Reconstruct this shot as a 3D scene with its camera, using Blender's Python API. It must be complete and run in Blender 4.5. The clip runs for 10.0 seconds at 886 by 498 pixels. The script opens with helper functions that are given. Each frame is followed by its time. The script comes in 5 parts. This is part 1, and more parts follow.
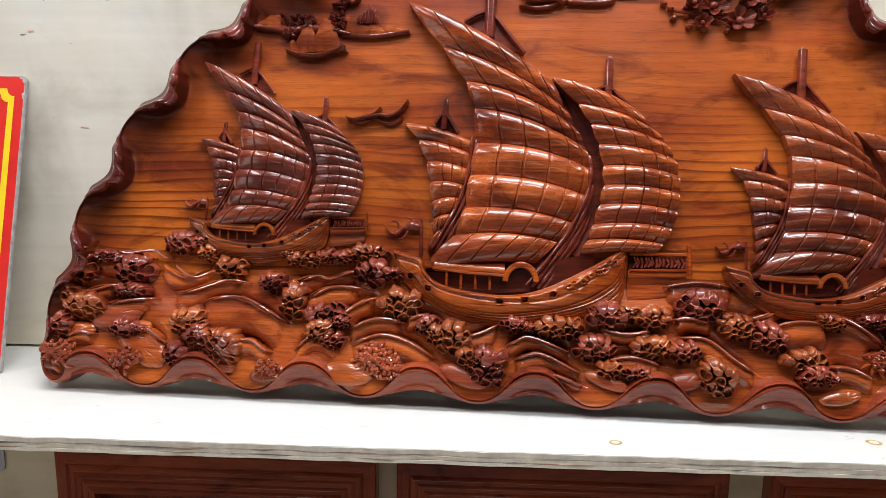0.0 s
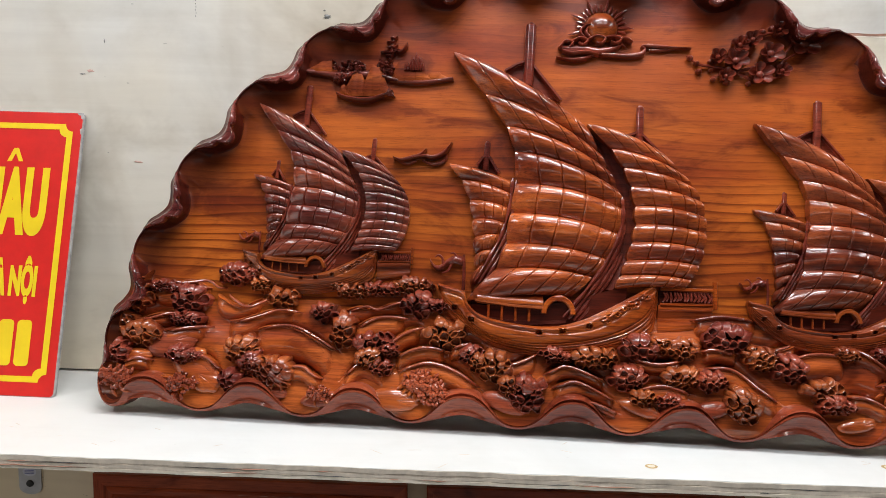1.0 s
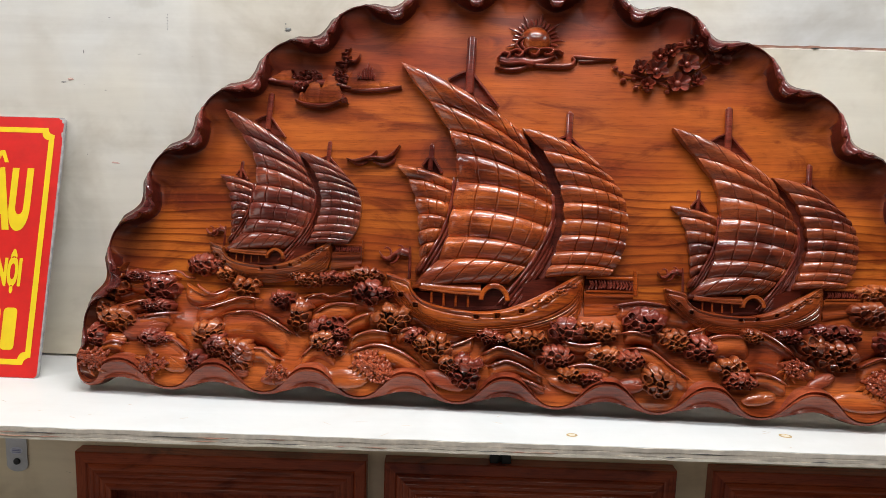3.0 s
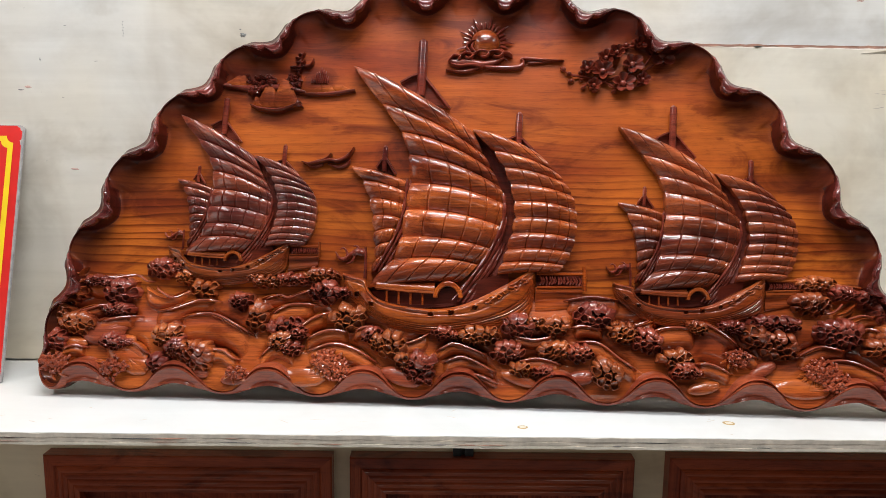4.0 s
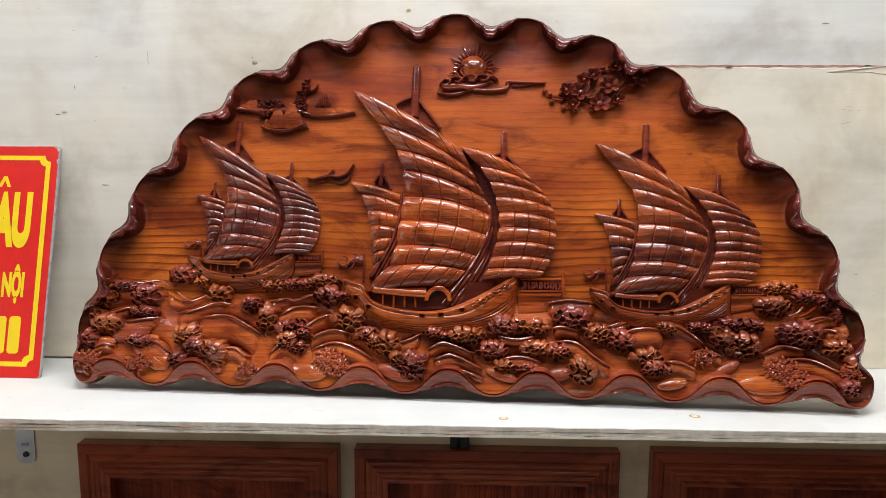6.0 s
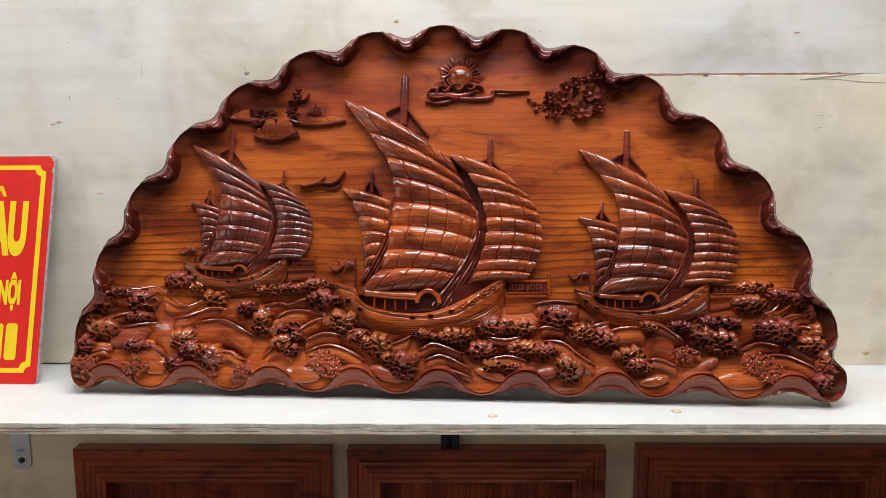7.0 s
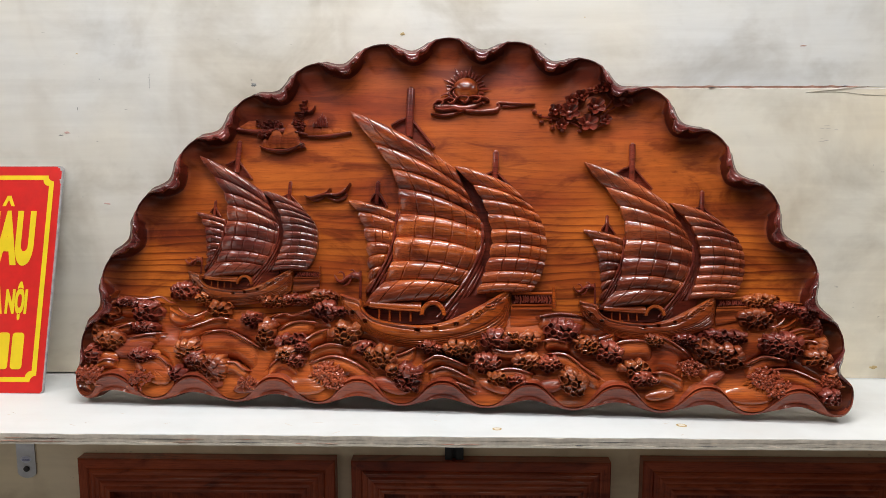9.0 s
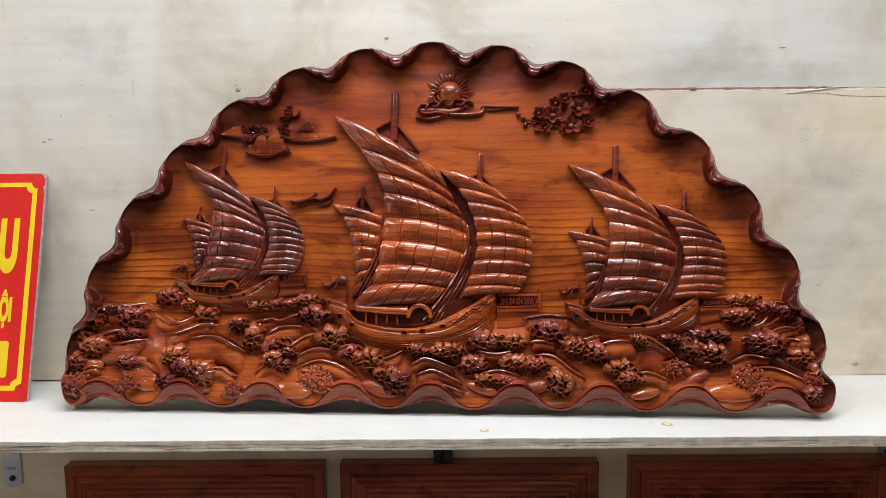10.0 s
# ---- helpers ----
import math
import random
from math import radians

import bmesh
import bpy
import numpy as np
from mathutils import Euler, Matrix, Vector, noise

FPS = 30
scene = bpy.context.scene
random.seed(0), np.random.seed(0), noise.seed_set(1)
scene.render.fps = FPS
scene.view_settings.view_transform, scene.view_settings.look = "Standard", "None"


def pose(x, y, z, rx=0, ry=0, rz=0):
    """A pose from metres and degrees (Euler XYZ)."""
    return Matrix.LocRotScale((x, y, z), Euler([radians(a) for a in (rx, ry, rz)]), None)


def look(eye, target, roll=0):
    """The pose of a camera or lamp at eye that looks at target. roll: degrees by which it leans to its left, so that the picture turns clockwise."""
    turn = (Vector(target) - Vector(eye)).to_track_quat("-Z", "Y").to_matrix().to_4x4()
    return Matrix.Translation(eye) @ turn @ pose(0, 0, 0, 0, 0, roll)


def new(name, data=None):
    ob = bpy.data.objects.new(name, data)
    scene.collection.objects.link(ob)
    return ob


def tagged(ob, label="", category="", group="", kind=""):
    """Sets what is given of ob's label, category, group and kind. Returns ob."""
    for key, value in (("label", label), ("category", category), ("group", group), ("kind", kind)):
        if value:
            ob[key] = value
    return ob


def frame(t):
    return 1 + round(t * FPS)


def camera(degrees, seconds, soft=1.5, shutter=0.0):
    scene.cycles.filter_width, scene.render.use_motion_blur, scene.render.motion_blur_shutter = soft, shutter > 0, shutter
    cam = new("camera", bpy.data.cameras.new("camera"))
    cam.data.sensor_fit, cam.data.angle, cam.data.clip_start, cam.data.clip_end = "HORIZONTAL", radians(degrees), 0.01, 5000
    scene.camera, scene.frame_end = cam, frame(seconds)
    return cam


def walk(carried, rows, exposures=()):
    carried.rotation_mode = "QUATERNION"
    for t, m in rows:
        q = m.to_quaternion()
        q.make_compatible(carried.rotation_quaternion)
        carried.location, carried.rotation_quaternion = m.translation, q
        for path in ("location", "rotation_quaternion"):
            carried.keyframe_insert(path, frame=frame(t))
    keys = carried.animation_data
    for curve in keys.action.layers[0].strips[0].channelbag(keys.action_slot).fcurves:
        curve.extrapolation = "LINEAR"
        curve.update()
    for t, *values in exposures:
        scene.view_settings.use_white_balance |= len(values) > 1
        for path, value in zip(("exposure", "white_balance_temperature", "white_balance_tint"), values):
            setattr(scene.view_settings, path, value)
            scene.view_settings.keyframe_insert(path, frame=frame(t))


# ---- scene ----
cam = camera(64.35, 10.0, soft=0.6)
SHELF_Z = 1.10  # top of the shelf above the floor
ROWS = [
    (0.0, -0.1128, -0.8362, 0.3481, 2.46, -10.12, -0.80),
    (0.5, -0.1731, -0.8915, 0.3547, 1.92, -8.93, -1.11),
    (1.0, -0.1880, -0.8939, 0.3683, 1.31, -8.11, -1.64),
    (1.5, -0.2045, -0.8969, 0.3604, 0.99, -7.62, -1.73),
    (2.0, -0.2124, -0.9087, 0.3603, 0.53, -7.94, -1.37),
    (2.5, -0.2041, -0.9367, 0.3652, 0.42, -8.12, -1.67),
    (3.0, -0.1152, -0.9906, 0.3740, 0.92, -8.14, -1.61),
    (4.5, -0.0531, -1.0362, 0.3876, -0.75, -9.05, -0.38),
    (5.0, -0.0214, -1.0913, 0.3850, 0.18, -9.43, -0.82),
    (5.5, -0.0061, -1.0976, 0.3988, 2.17, -8.82, -0.27),
    (7.0, -0.0106, -1.1510, 0.4086, 0.69, -7.76, 0.22),
    (7.5, -0.0059, -1.1456, 0.4072, 0.80, -7.82, 0.58),
    (8.0, -0.0001, -1.1386, 0.4122, 0.86, -7.81, 0.54),
    (8.5, -0.0052, -1.1385, 0.4124, 1.17, -7.50, 0.23),
    (9.0, -0.0092, -1.1506, 0.4163, 1.19, -7.16, 0.02),
    (9.5, -0.0054, -1.1560, 0.4195, 0.79, -6.94, 0.37),
    (10.0, -0.0041, -1.1558, 0.4173, 0.21, -6.94, 0.54),
]
walk(cam, [(t, pose(x, y, SHELF_Z + z, 90 + pitch, roll, yaw)) for t, x, y, z, yaw, pitch, roll in ROWS],
     exposures=[(0.0, 0.13), (1.0, 0.01), (3.0, 0.03), (4.5, 0.08), (5.5, 0.07), (7.0, -0.03), (9.0, -0.07), (10.0, -0.07)])
Z = SHELF_Z


# ---- light ----
world = bpy.data.worlds.new("world")
scene.world = world
world.use_nodes = True
world.node_tree.nodes["Background"].inputs[0].default_value = (0.55, 0.6, 0.7, 1)
world.node_tree.nodes["Background"].inputs[1].default_value = 0.05
scene.view_settings.exposure = 0.0


def area_lamp(name, eye, target, sx, sy, power, colour):
    data = bpy.data.lights.new(name, "AREA")
    data.shape, data.size, data.size_y, data.energy, data.color = "RECTANGLE", sx, sy, power, colour
    ob = new(name, data)
    ob.matrix_world = look(eye, target)
    return ob


COOL = (0.985, 0.985, 1.0)
area_lamp("lamp_near", (0.0, -0.42, 2.82), (0.0, -0.42, 0), 1.3, 0.1, 28, COOL)
area_lamp("lamp_front", (0.0, -1.02, 2.82), (0.0, -1.02, 0), 1.3, 0.1, 14, COOL)
area_lamp("lamp_west", (-1.55, -0.75, 2.82), (-1.55, -0.75, 0), 0.3, 1.2, 16, COOL)
area_lamp("lamp_east", (1.7, -0.75, 2.82), (1.7, -0.75, 0), 0.3, 1.2, 16, COOL)
# added fill strip, unseen; lights the panels and the wall under the shelf
area_lamp("fill_opposite", (-0.4, -3.33, 1.08), (-0.4, 0, 1.08), 3.4, 0.2, 4.0, (1.0, 0.95, 0.87))
# added fill from the west side, unseen; lifts the wall under the shelf
area_lamp("west_fill", (-2.56, -1.5, 1.05), (-0.5, 0.1, 0.95), 0.9, 1.7, 6.3, (1.0, 0.965, 0.91))


# ---- materials ----
def material(name):
    m = bpy.data.materials.new(name)
    m.use_nodes = True
    return m, m.node_tree, m.node_tree.nodes["Principled BSDF"]


def node(tree, kind, **values):
    n = tree.nodes.new(kind)
    for key, value in values.items():
        n.inputs[key.replace("_", " ")].default_value = value
    return n


def ramp(tree, source, stops):
    n = tree.nodes.new("ShaderNodeValToRGB")
    e = n.color_ramp.elements
    while len(e) < len(stops):
        e.new(0.5)
    for k, (at, col) in zip(e, stops):
        k.position, k.color = at, (*col, 1)
    tree.links.new(source, n.inputs[0])
    return n.outputs[0]


def coords(tree, scale, turn=(0, 0, 0), at=(0, 0, 0)):
    c = tree.nodes.new("ShaderNodeTexCoord")
    m = tree.nodes.new("ShaderNodeMapping")
    m.inputs["Scale"].default_value, m.inputs["Rotation"].default_value, m.inputs["Location"].default_value = scale, turn, at
    tree.links.new(c.outputs["Object"], m.inputs[0])
    return m.outputs[0]


def noise_tex(tree, vector, scale, detail=4.0, rough=0.55, distort=0.0):
    n = node(tree, "ShaderNodeTexNoise", Scale=scale, Detail=detail, Roughness=rough, Distortion=distort)
    tree.links.new(vector, n.inputs["Vector"])
    return n.outputs["Fac"]


def mix(tree, fac, a, b, blend="MIX"):
    n = tree.nodes.new("ShaderNodeMix")
    n.data_type, n.blend_type = "RGBA", blend
    for socket, value in ((n.inputs[0], fac), (n.inputs[6], a), (n.inputs[7], b)):
        if isinstance(value, (int, float)):
            socket.default_value = value
        elif isinstance(value, tuple):
            socket.default_value = (*value, 1)
        else:
            tree.links.new(value, socket)
    return n.outputs[2]


def bump(tree, bsdf, height, strength, distance, coat=False):
    b = node(tree, "ShaderNodeBump", Strength=strength, Distance=distance)
    tree.links.new(height, b.inputs["Height"])
    tree.links.new(b.outputs[0], bsdf.inputs["Normal"])
    if coat:
        tree.links.new(b.outputs[0], bsdf.inputs["Coat Normal"])


def varnished(name, stops, streak=0.35, gloss=0.3, coat=0.5, clear=0.13, scale=1.0, upright=False, blotch=((0.55, 0.3, 0.25), (1.15, 1.05, 1.0)), rim=0.0, rings_mix=0.6, low=0.0, spec=0.22, tint=None):
    """Rosewood under clear varnish: long figure, fine pores and uneven stain."""
    m, t, b = material(name)
    along = (0.9, 7.0, 7.0) if not upright else (7.0, 7.0, 0.9)
    v = coords(t, tuple(a * scale for a in along))
    figure = noise_tex(t, v, 2.2, 4, 0.5, 1.1)
    base = ramp(t, figure, stops)
    rings = t.nodes.new("ShaderNodeTexWave")
    rings.wave_type, rings.bands_direction, rings.wave_profile = "BANDS", "X" if upright else "Y", "SAW"
    for key, value in (("Scale", 24.0 * scale), ("Distortion", 17.0), ("Detail", 3.0), ("Detail Scale", 0.3), ("Detail Roughness", 0.55)):
        rings.inputs[key].default_value = value
    t.links.new(coords(t, (0.2, 1, 0.6) if not upright else (1, 0.6, 0.2)), rings.inputs["Vector"])
    where = node(t, "ShaderNodeMath")
    where.operation = "MULTIPLY"
    t.links.new(ramp(t, noise_tex(t, coords(t, (1.2, 2.5, 2.5), at=(1.7, 0.3, 0)), 1.9, 2, 0.5, 0.5), [(0.36, (0.5, 0.5, 0.5) if low else (0.25, 0.25, 0.25)), (0.62, (1, 1, 1))]), where.inputs[0])
    where.inputs[1].default_value = rings_mix
    if low:
        # the closely ringed timber lies towards the foot
        part = t.nodes.new("ShaderNodeSeparateXYZ")
        t.links.new(coords(t, (1, 1, 1)), part.inputs[0])
        fall = t.nodes.new("ShaderNodeMath")
        fall.operation = "MULTIPLY_ADD"
        fall.inputs[1].default_value = 0.16
        t.links.new(noise_tex(t, coords(t, (3, 3, 3)), 2.0, 3, 0.5), fall.inputs[0])
        t.links.new(part.outputs["Y"], fall.inputs[2])
        t.links.new(ramp(t, fall.outputs[0], [(low - 0.1, (rings_mix, rings_mix, rings_mix)), (low + 0.06, (0.28, 0.28, 0.28))]), where.inputs[1])
        base = mix(t, 1.0, base, ramp(t, fall.outputs[0], [(low - 0.2, (1.06, 1.28, 1.0)), (low + 0.2, (0.86, 0.76, 0.76))]), "MULTIPLY")
    base = mix(t, where.outputs[0], base, ramp(t, rings.outputs["Fac"], [(0.0, (1.12, 1.1, 1.05)), (0.6, (1.0, 0.96, 0.92)), (0.84, (0.5, 0.34, 0.28)), (0.93, (0.36, 0.24, 0.2)), (1.0, (1.0, 0.92, 0.85))]), "MULTIPLY")
    fine = coords(t, tuple(a * scale for a in ((3.5, 150, 150) if not upright else (150, 150, 3.5))))
    grain = noise_tex(t, fine, 3.0, 3, 0.6, 0.4)
    col = mix(t, streak, base, ramp(t, grain, [(0.34, (0.26, 0.16, 0.13)), (0.50, (0.95, 0.93, 0.9)), (0.64, (1.14, 1.12, 1.05))]), "MULTIPLY")
    pore = noise_tex(t, coords(t, (40, 900, 900) if not upright else (900, 900, 40)), 1.0, 2, 0.5)
    col = mix(t, 0.35, col, ramp(t, pore, [(0.36, (0.3, 0.2, 0.17)), (0.44, (1, 1, 1))]), "MULTIPLY")
    swirl = noise_tex(t, coords(t, (3.0, 8.0, 8.0), turn=(0, 0, -0.4), at=(0.4, 0.9, 0)), 1.6, 6, 0.62, 1.9)
    col = mix(t, 0.8, col, ramp(t, swirl, [(0.36, (0.42, 0.27, 0.24)), (0.47, (0.95, 0.93, 0.92)), (0.62, (1.15, 1.12, 1.08))]), "MULTIPLY")
    patch = noise_tex(t, coords(t, (2.6, 4.2, 4.2)), 1.6, 3, 0.5, 0.6)
    col = mix(t, 0.75, col, ramp(t, patch, [(0.3, blotch[0]), (0.62, blotch[1])]), "MULTIPLY")
    if low:
        cell = node(t, "ShaderNodeTexVoronoi", Scale=5.2)
        t.links.new(coords(t, (0.75, 1, 0.01), at=(0.31, 0.17, 0)), cell.inputs["Vector"])
        col = mix(t, ramp(t, cell.outputs["Distance"], [(0.018, (0.85, 0.85, 0.85)), (0.034, (0, 0, 0))]), col, (0.075, 0.013, 0.006))
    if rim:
        # dark border stain, with the shade of the coves painted in as well
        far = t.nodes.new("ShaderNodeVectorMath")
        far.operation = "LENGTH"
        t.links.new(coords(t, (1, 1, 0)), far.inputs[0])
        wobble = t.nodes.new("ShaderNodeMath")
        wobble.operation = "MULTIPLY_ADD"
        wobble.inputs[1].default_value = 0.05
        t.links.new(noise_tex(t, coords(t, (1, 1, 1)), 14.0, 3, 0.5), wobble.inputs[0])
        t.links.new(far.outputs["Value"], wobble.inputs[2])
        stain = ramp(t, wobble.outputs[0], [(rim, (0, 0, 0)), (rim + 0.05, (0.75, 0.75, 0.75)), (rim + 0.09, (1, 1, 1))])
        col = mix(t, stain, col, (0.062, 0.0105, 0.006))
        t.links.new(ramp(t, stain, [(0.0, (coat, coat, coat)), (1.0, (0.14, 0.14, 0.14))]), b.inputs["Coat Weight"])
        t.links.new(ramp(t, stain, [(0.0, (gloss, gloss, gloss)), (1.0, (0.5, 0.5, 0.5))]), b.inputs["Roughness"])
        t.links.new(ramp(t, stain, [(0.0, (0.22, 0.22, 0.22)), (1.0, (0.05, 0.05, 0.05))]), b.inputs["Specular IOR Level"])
    if tint:
        col = mix(t, 1.0, col, tint, "MULTIPLY")
    t.links.new(col, b.inputs["Base Color"])
    b.inputs["Roughness"].default_value = gloss
    b.inputs["Coat Weight"].default_value, b.inputs["Coat Roughness"].default_value = coat, clear
    b.inputs["Specular IOR Level"].default_value = spec
    b.inputs["Coat Tint"].default_value = (1.0, 0.93, 0.9, 1)
    wear = noise_tex(t, coords(t, (30, 30, 30)), 5.0, 4, 0.6)
    bump(t, b, mix(t, 0.35, grain, wear), 0.10, 0.0012, True)
    return m


REDDER = (1.0, 1.12, 1.5)
HONEY = [(0.24, (0.17, 0.025, 0.007)), (0.40, (0.31, 0.060, 0.011)), (0.56, (0.44, 0.110, 0.017)), (0.68, (0.38, 0.086, 0.014)), (0.82, (0.24, 0.043, 0.009))]
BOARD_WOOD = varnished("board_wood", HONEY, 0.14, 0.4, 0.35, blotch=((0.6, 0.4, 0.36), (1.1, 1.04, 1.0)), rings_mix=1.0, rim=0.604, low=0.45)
SEA_WOOD = varnished("sea_wood", [(at, tuple(1.08 * v for v in tone)) for at, tone in HONEY], 0.5, 0.34, 1.0, blotch=((0.38, 0.22, 0.21), (1.15, 1.05, 1.0)), rings_mix=0.5, clear=0.08, tint=REDDER)
HULL_WOOD = varnished("hull_wood", HONEY, 0.75, 0.3, 0.5, blotch=((0.6, 0.42, 0.38), (1.02, 0.97, 0.92)))
CARVED_WOOD = varnished("carved_wood", [(0.25, (0.085, 0.0125, 0.007)), (0.42, (0.25, 0.052, 0.014)), (0.6, (0.45, 0.126, 0.028)), (0.8, (0.23, 0.044, 0.014))], 0.5, 0.3, 1.0, blotch=((0.42, 0.27, 0.25), (1.15, 1.06, 1.0)), rings_mix=0.6, clear=0.18, spec=0.26, tint=REDDER)
# matt dark tone that paints shade into hollows, decks and gallery backs
HOLLOW_SHADE = varnished("painted_shade_wood", [(0.25, (0.06, 0.010, 0.007)), (0.5, (0.11, 0.020, 0.010)), (0.75, (0.18, 0.036, 0.014))], 0.45, 0.5, 0.12, clear=0.3, spec=0.12)
SAIL_BROWN = varnished("sail_wood", [(0.25, (0.085, 0.0125, 0.007)), (0.42, (0.28, 0.060, 0.018)), (0.6, (0.49, 0.135, 0.032)), (0.8, (0.26, 0.050, 0.017))], 0.6, 0.3, 1.0, blotch=((0.55, 0.38, 0.35), (1.25, 1.16, 1.12)), rings_mix=0.8, clear=0.12, spec=0.26)
SAIL_DARK = varnished("dark_sail_wood", [(0.25, (0.075, 0.012, 0.009)), (0.42, (0.17, 0.033, 0.018)), (0.6, (0.33, 0.076, 0.028)), (0.8, (0.19, 0.035, 0.018))], 0.5, 0.28, 1.0, blotch=((0.5, 0.35, 0.33), (1.15, 1.06, 1.0)), rings_mix=0.7, clear=0.14, spec=0.35, tint=REDDER)
SAIL_RED = varnished("red_sail_wood", [(0.25, (0.09, 0.0135, 0.008)), (0.42, (0.21, 0.040, 0.014)), (0.6, (0.39, 0.096, 0.025)), (0.8, (0.21, 0.038, 0.014))], 0.5, 0.3, 1.0, blotch=((0.42, 0.27, 0.25), (1.15, 1.06, 1.0)), rings_mix=0.8, clear=0.11, spec=0.28, tint=REDDER)
HULL_DARK = varnished("dark_hull_wood", [(at, tuple(0.65 * v for v in tone)) for at, tone in HONEY], 0.7, 0.3, 0.8, blotch=((0.6, 0.42, 0.38), (1.02, 0.92, 0.88)), clear=0.11, tint=REDDER)
HULL_RED = varnished("red_hull_wood", [(at, tuple(0.9 * v for v in tone)) for at, tone in HONEY], 0.7, 0.3, 0.6, blotch=((0.6, 0.42, 0.38), (1.02, 0.94, 0.9)), clear=0.12, tint=REDDER)
DARK_WOOD = varnished("dark_stained_wood", [(0.25, (0.085, 0.014, 0.009)), (0.5, (0.17, 0.030, 0.014)), (0.75, (0.28, 0.056, 0.021))], 0.45, 0.3, 1.0, clear=0.11, tint=REDDER)
FOAM_WOOD = varnished("foam_wood", [(0.25, (0.13, 0.022, 0.014)), (0.5, (0.25, 0.052, 0.026)), (0.75, (0.40, 0.094, 0.036))], 0.45, 0.28, 1.0, clear=0.10, tint=REDDER)
# mauve sheen of the lit crest edges put into the base colour
CREST_SHEEN_WOOD = varnished("crest_sheen_wood", [(0.25, (0.20, 0.045, 0.027)), (0.5, (0.33, 0.088, 0.046)), (0.75, (0.45, 0.13, 0.062))], 0.4, 0.25, 1.0, clear=0.08, spec=0.4)
LIP_WOOD = varnished("lip_wood", [(0.25, (0.075, 0.015, 0.012)), (0.5, (0.15, 0.034, 0.025)), (0.75, (0.24, 0.058, 0.038))], 0.4, 0.25, 1.0, clear=0.06, spec=0.4, tint=REDDER)
# dark rim stain that also holds the painted shade under the lips
RIM_STAIN_SHADE = varnished("stained_shaded_rim_wood", [(0.25, (0.040, 0.007, 0.005)), (0.5, (0.075, 0.013, 0.008)), (0.75, (0.12, 0.021, 0.010))], 0.4, 0.36, 0.45, clear=0.10, spec=0.15)
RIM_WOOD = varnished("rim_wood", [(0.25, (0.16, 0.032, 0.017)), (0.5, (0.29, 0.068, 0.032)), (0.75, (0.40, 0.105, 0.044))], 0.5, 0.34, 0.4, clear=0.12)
HILL_WOOD = varnished("hill_wood", [(at, tuple(0.8 * v for v in tone)) for at, tone in HONEY], 0.5, 0.6, 0.0, spec=0.1, clear=0.15, tint=REDDER)
FRAME_WOOD = varnished("frame_wood", [(0.25, (0.20, 0.031, 0.013)), (0.5, (0.32, 0.067, 0.024)), (0.75, (0.43, 0.10, 0.035))], 0.25, 0.42, 1.0, clear=0.09, spec=0.1, blotch=((0.7, 0.55, 0.5), (1.05, 1.0, 1.0)), rings_mix=0.3)
FIELD_WOOD = varnished("panel_field_wood", [(0.25, (0.11, 0.016, 0.008)), (0.5, (0.25, 0.046, 0.017)), (0.75, (0.42, 0.095, 0.030))], 0.3, 0.45, 0.25, clear=0.2, spec=0.1, blotch=((0.45, 0.3, 0.26), (1.1, 1.0, 1.0)), rings_mix=0.6, upright=True)
STILE_WOOD = varnished("stile_wood", [(0.25, (0.20, 0.031, 0.013)), (0.5, (0.32, 0.067, 0.024)), (0.75, (0.43, 0.10, 0.035))], 0.25, 0.42, 0.6, clear=0.1, spec=0.1, blotch=((0.7, 0.55, 0.5), (1.05, 1.0, 1.0)), rings_mix=0.3, upright=True)


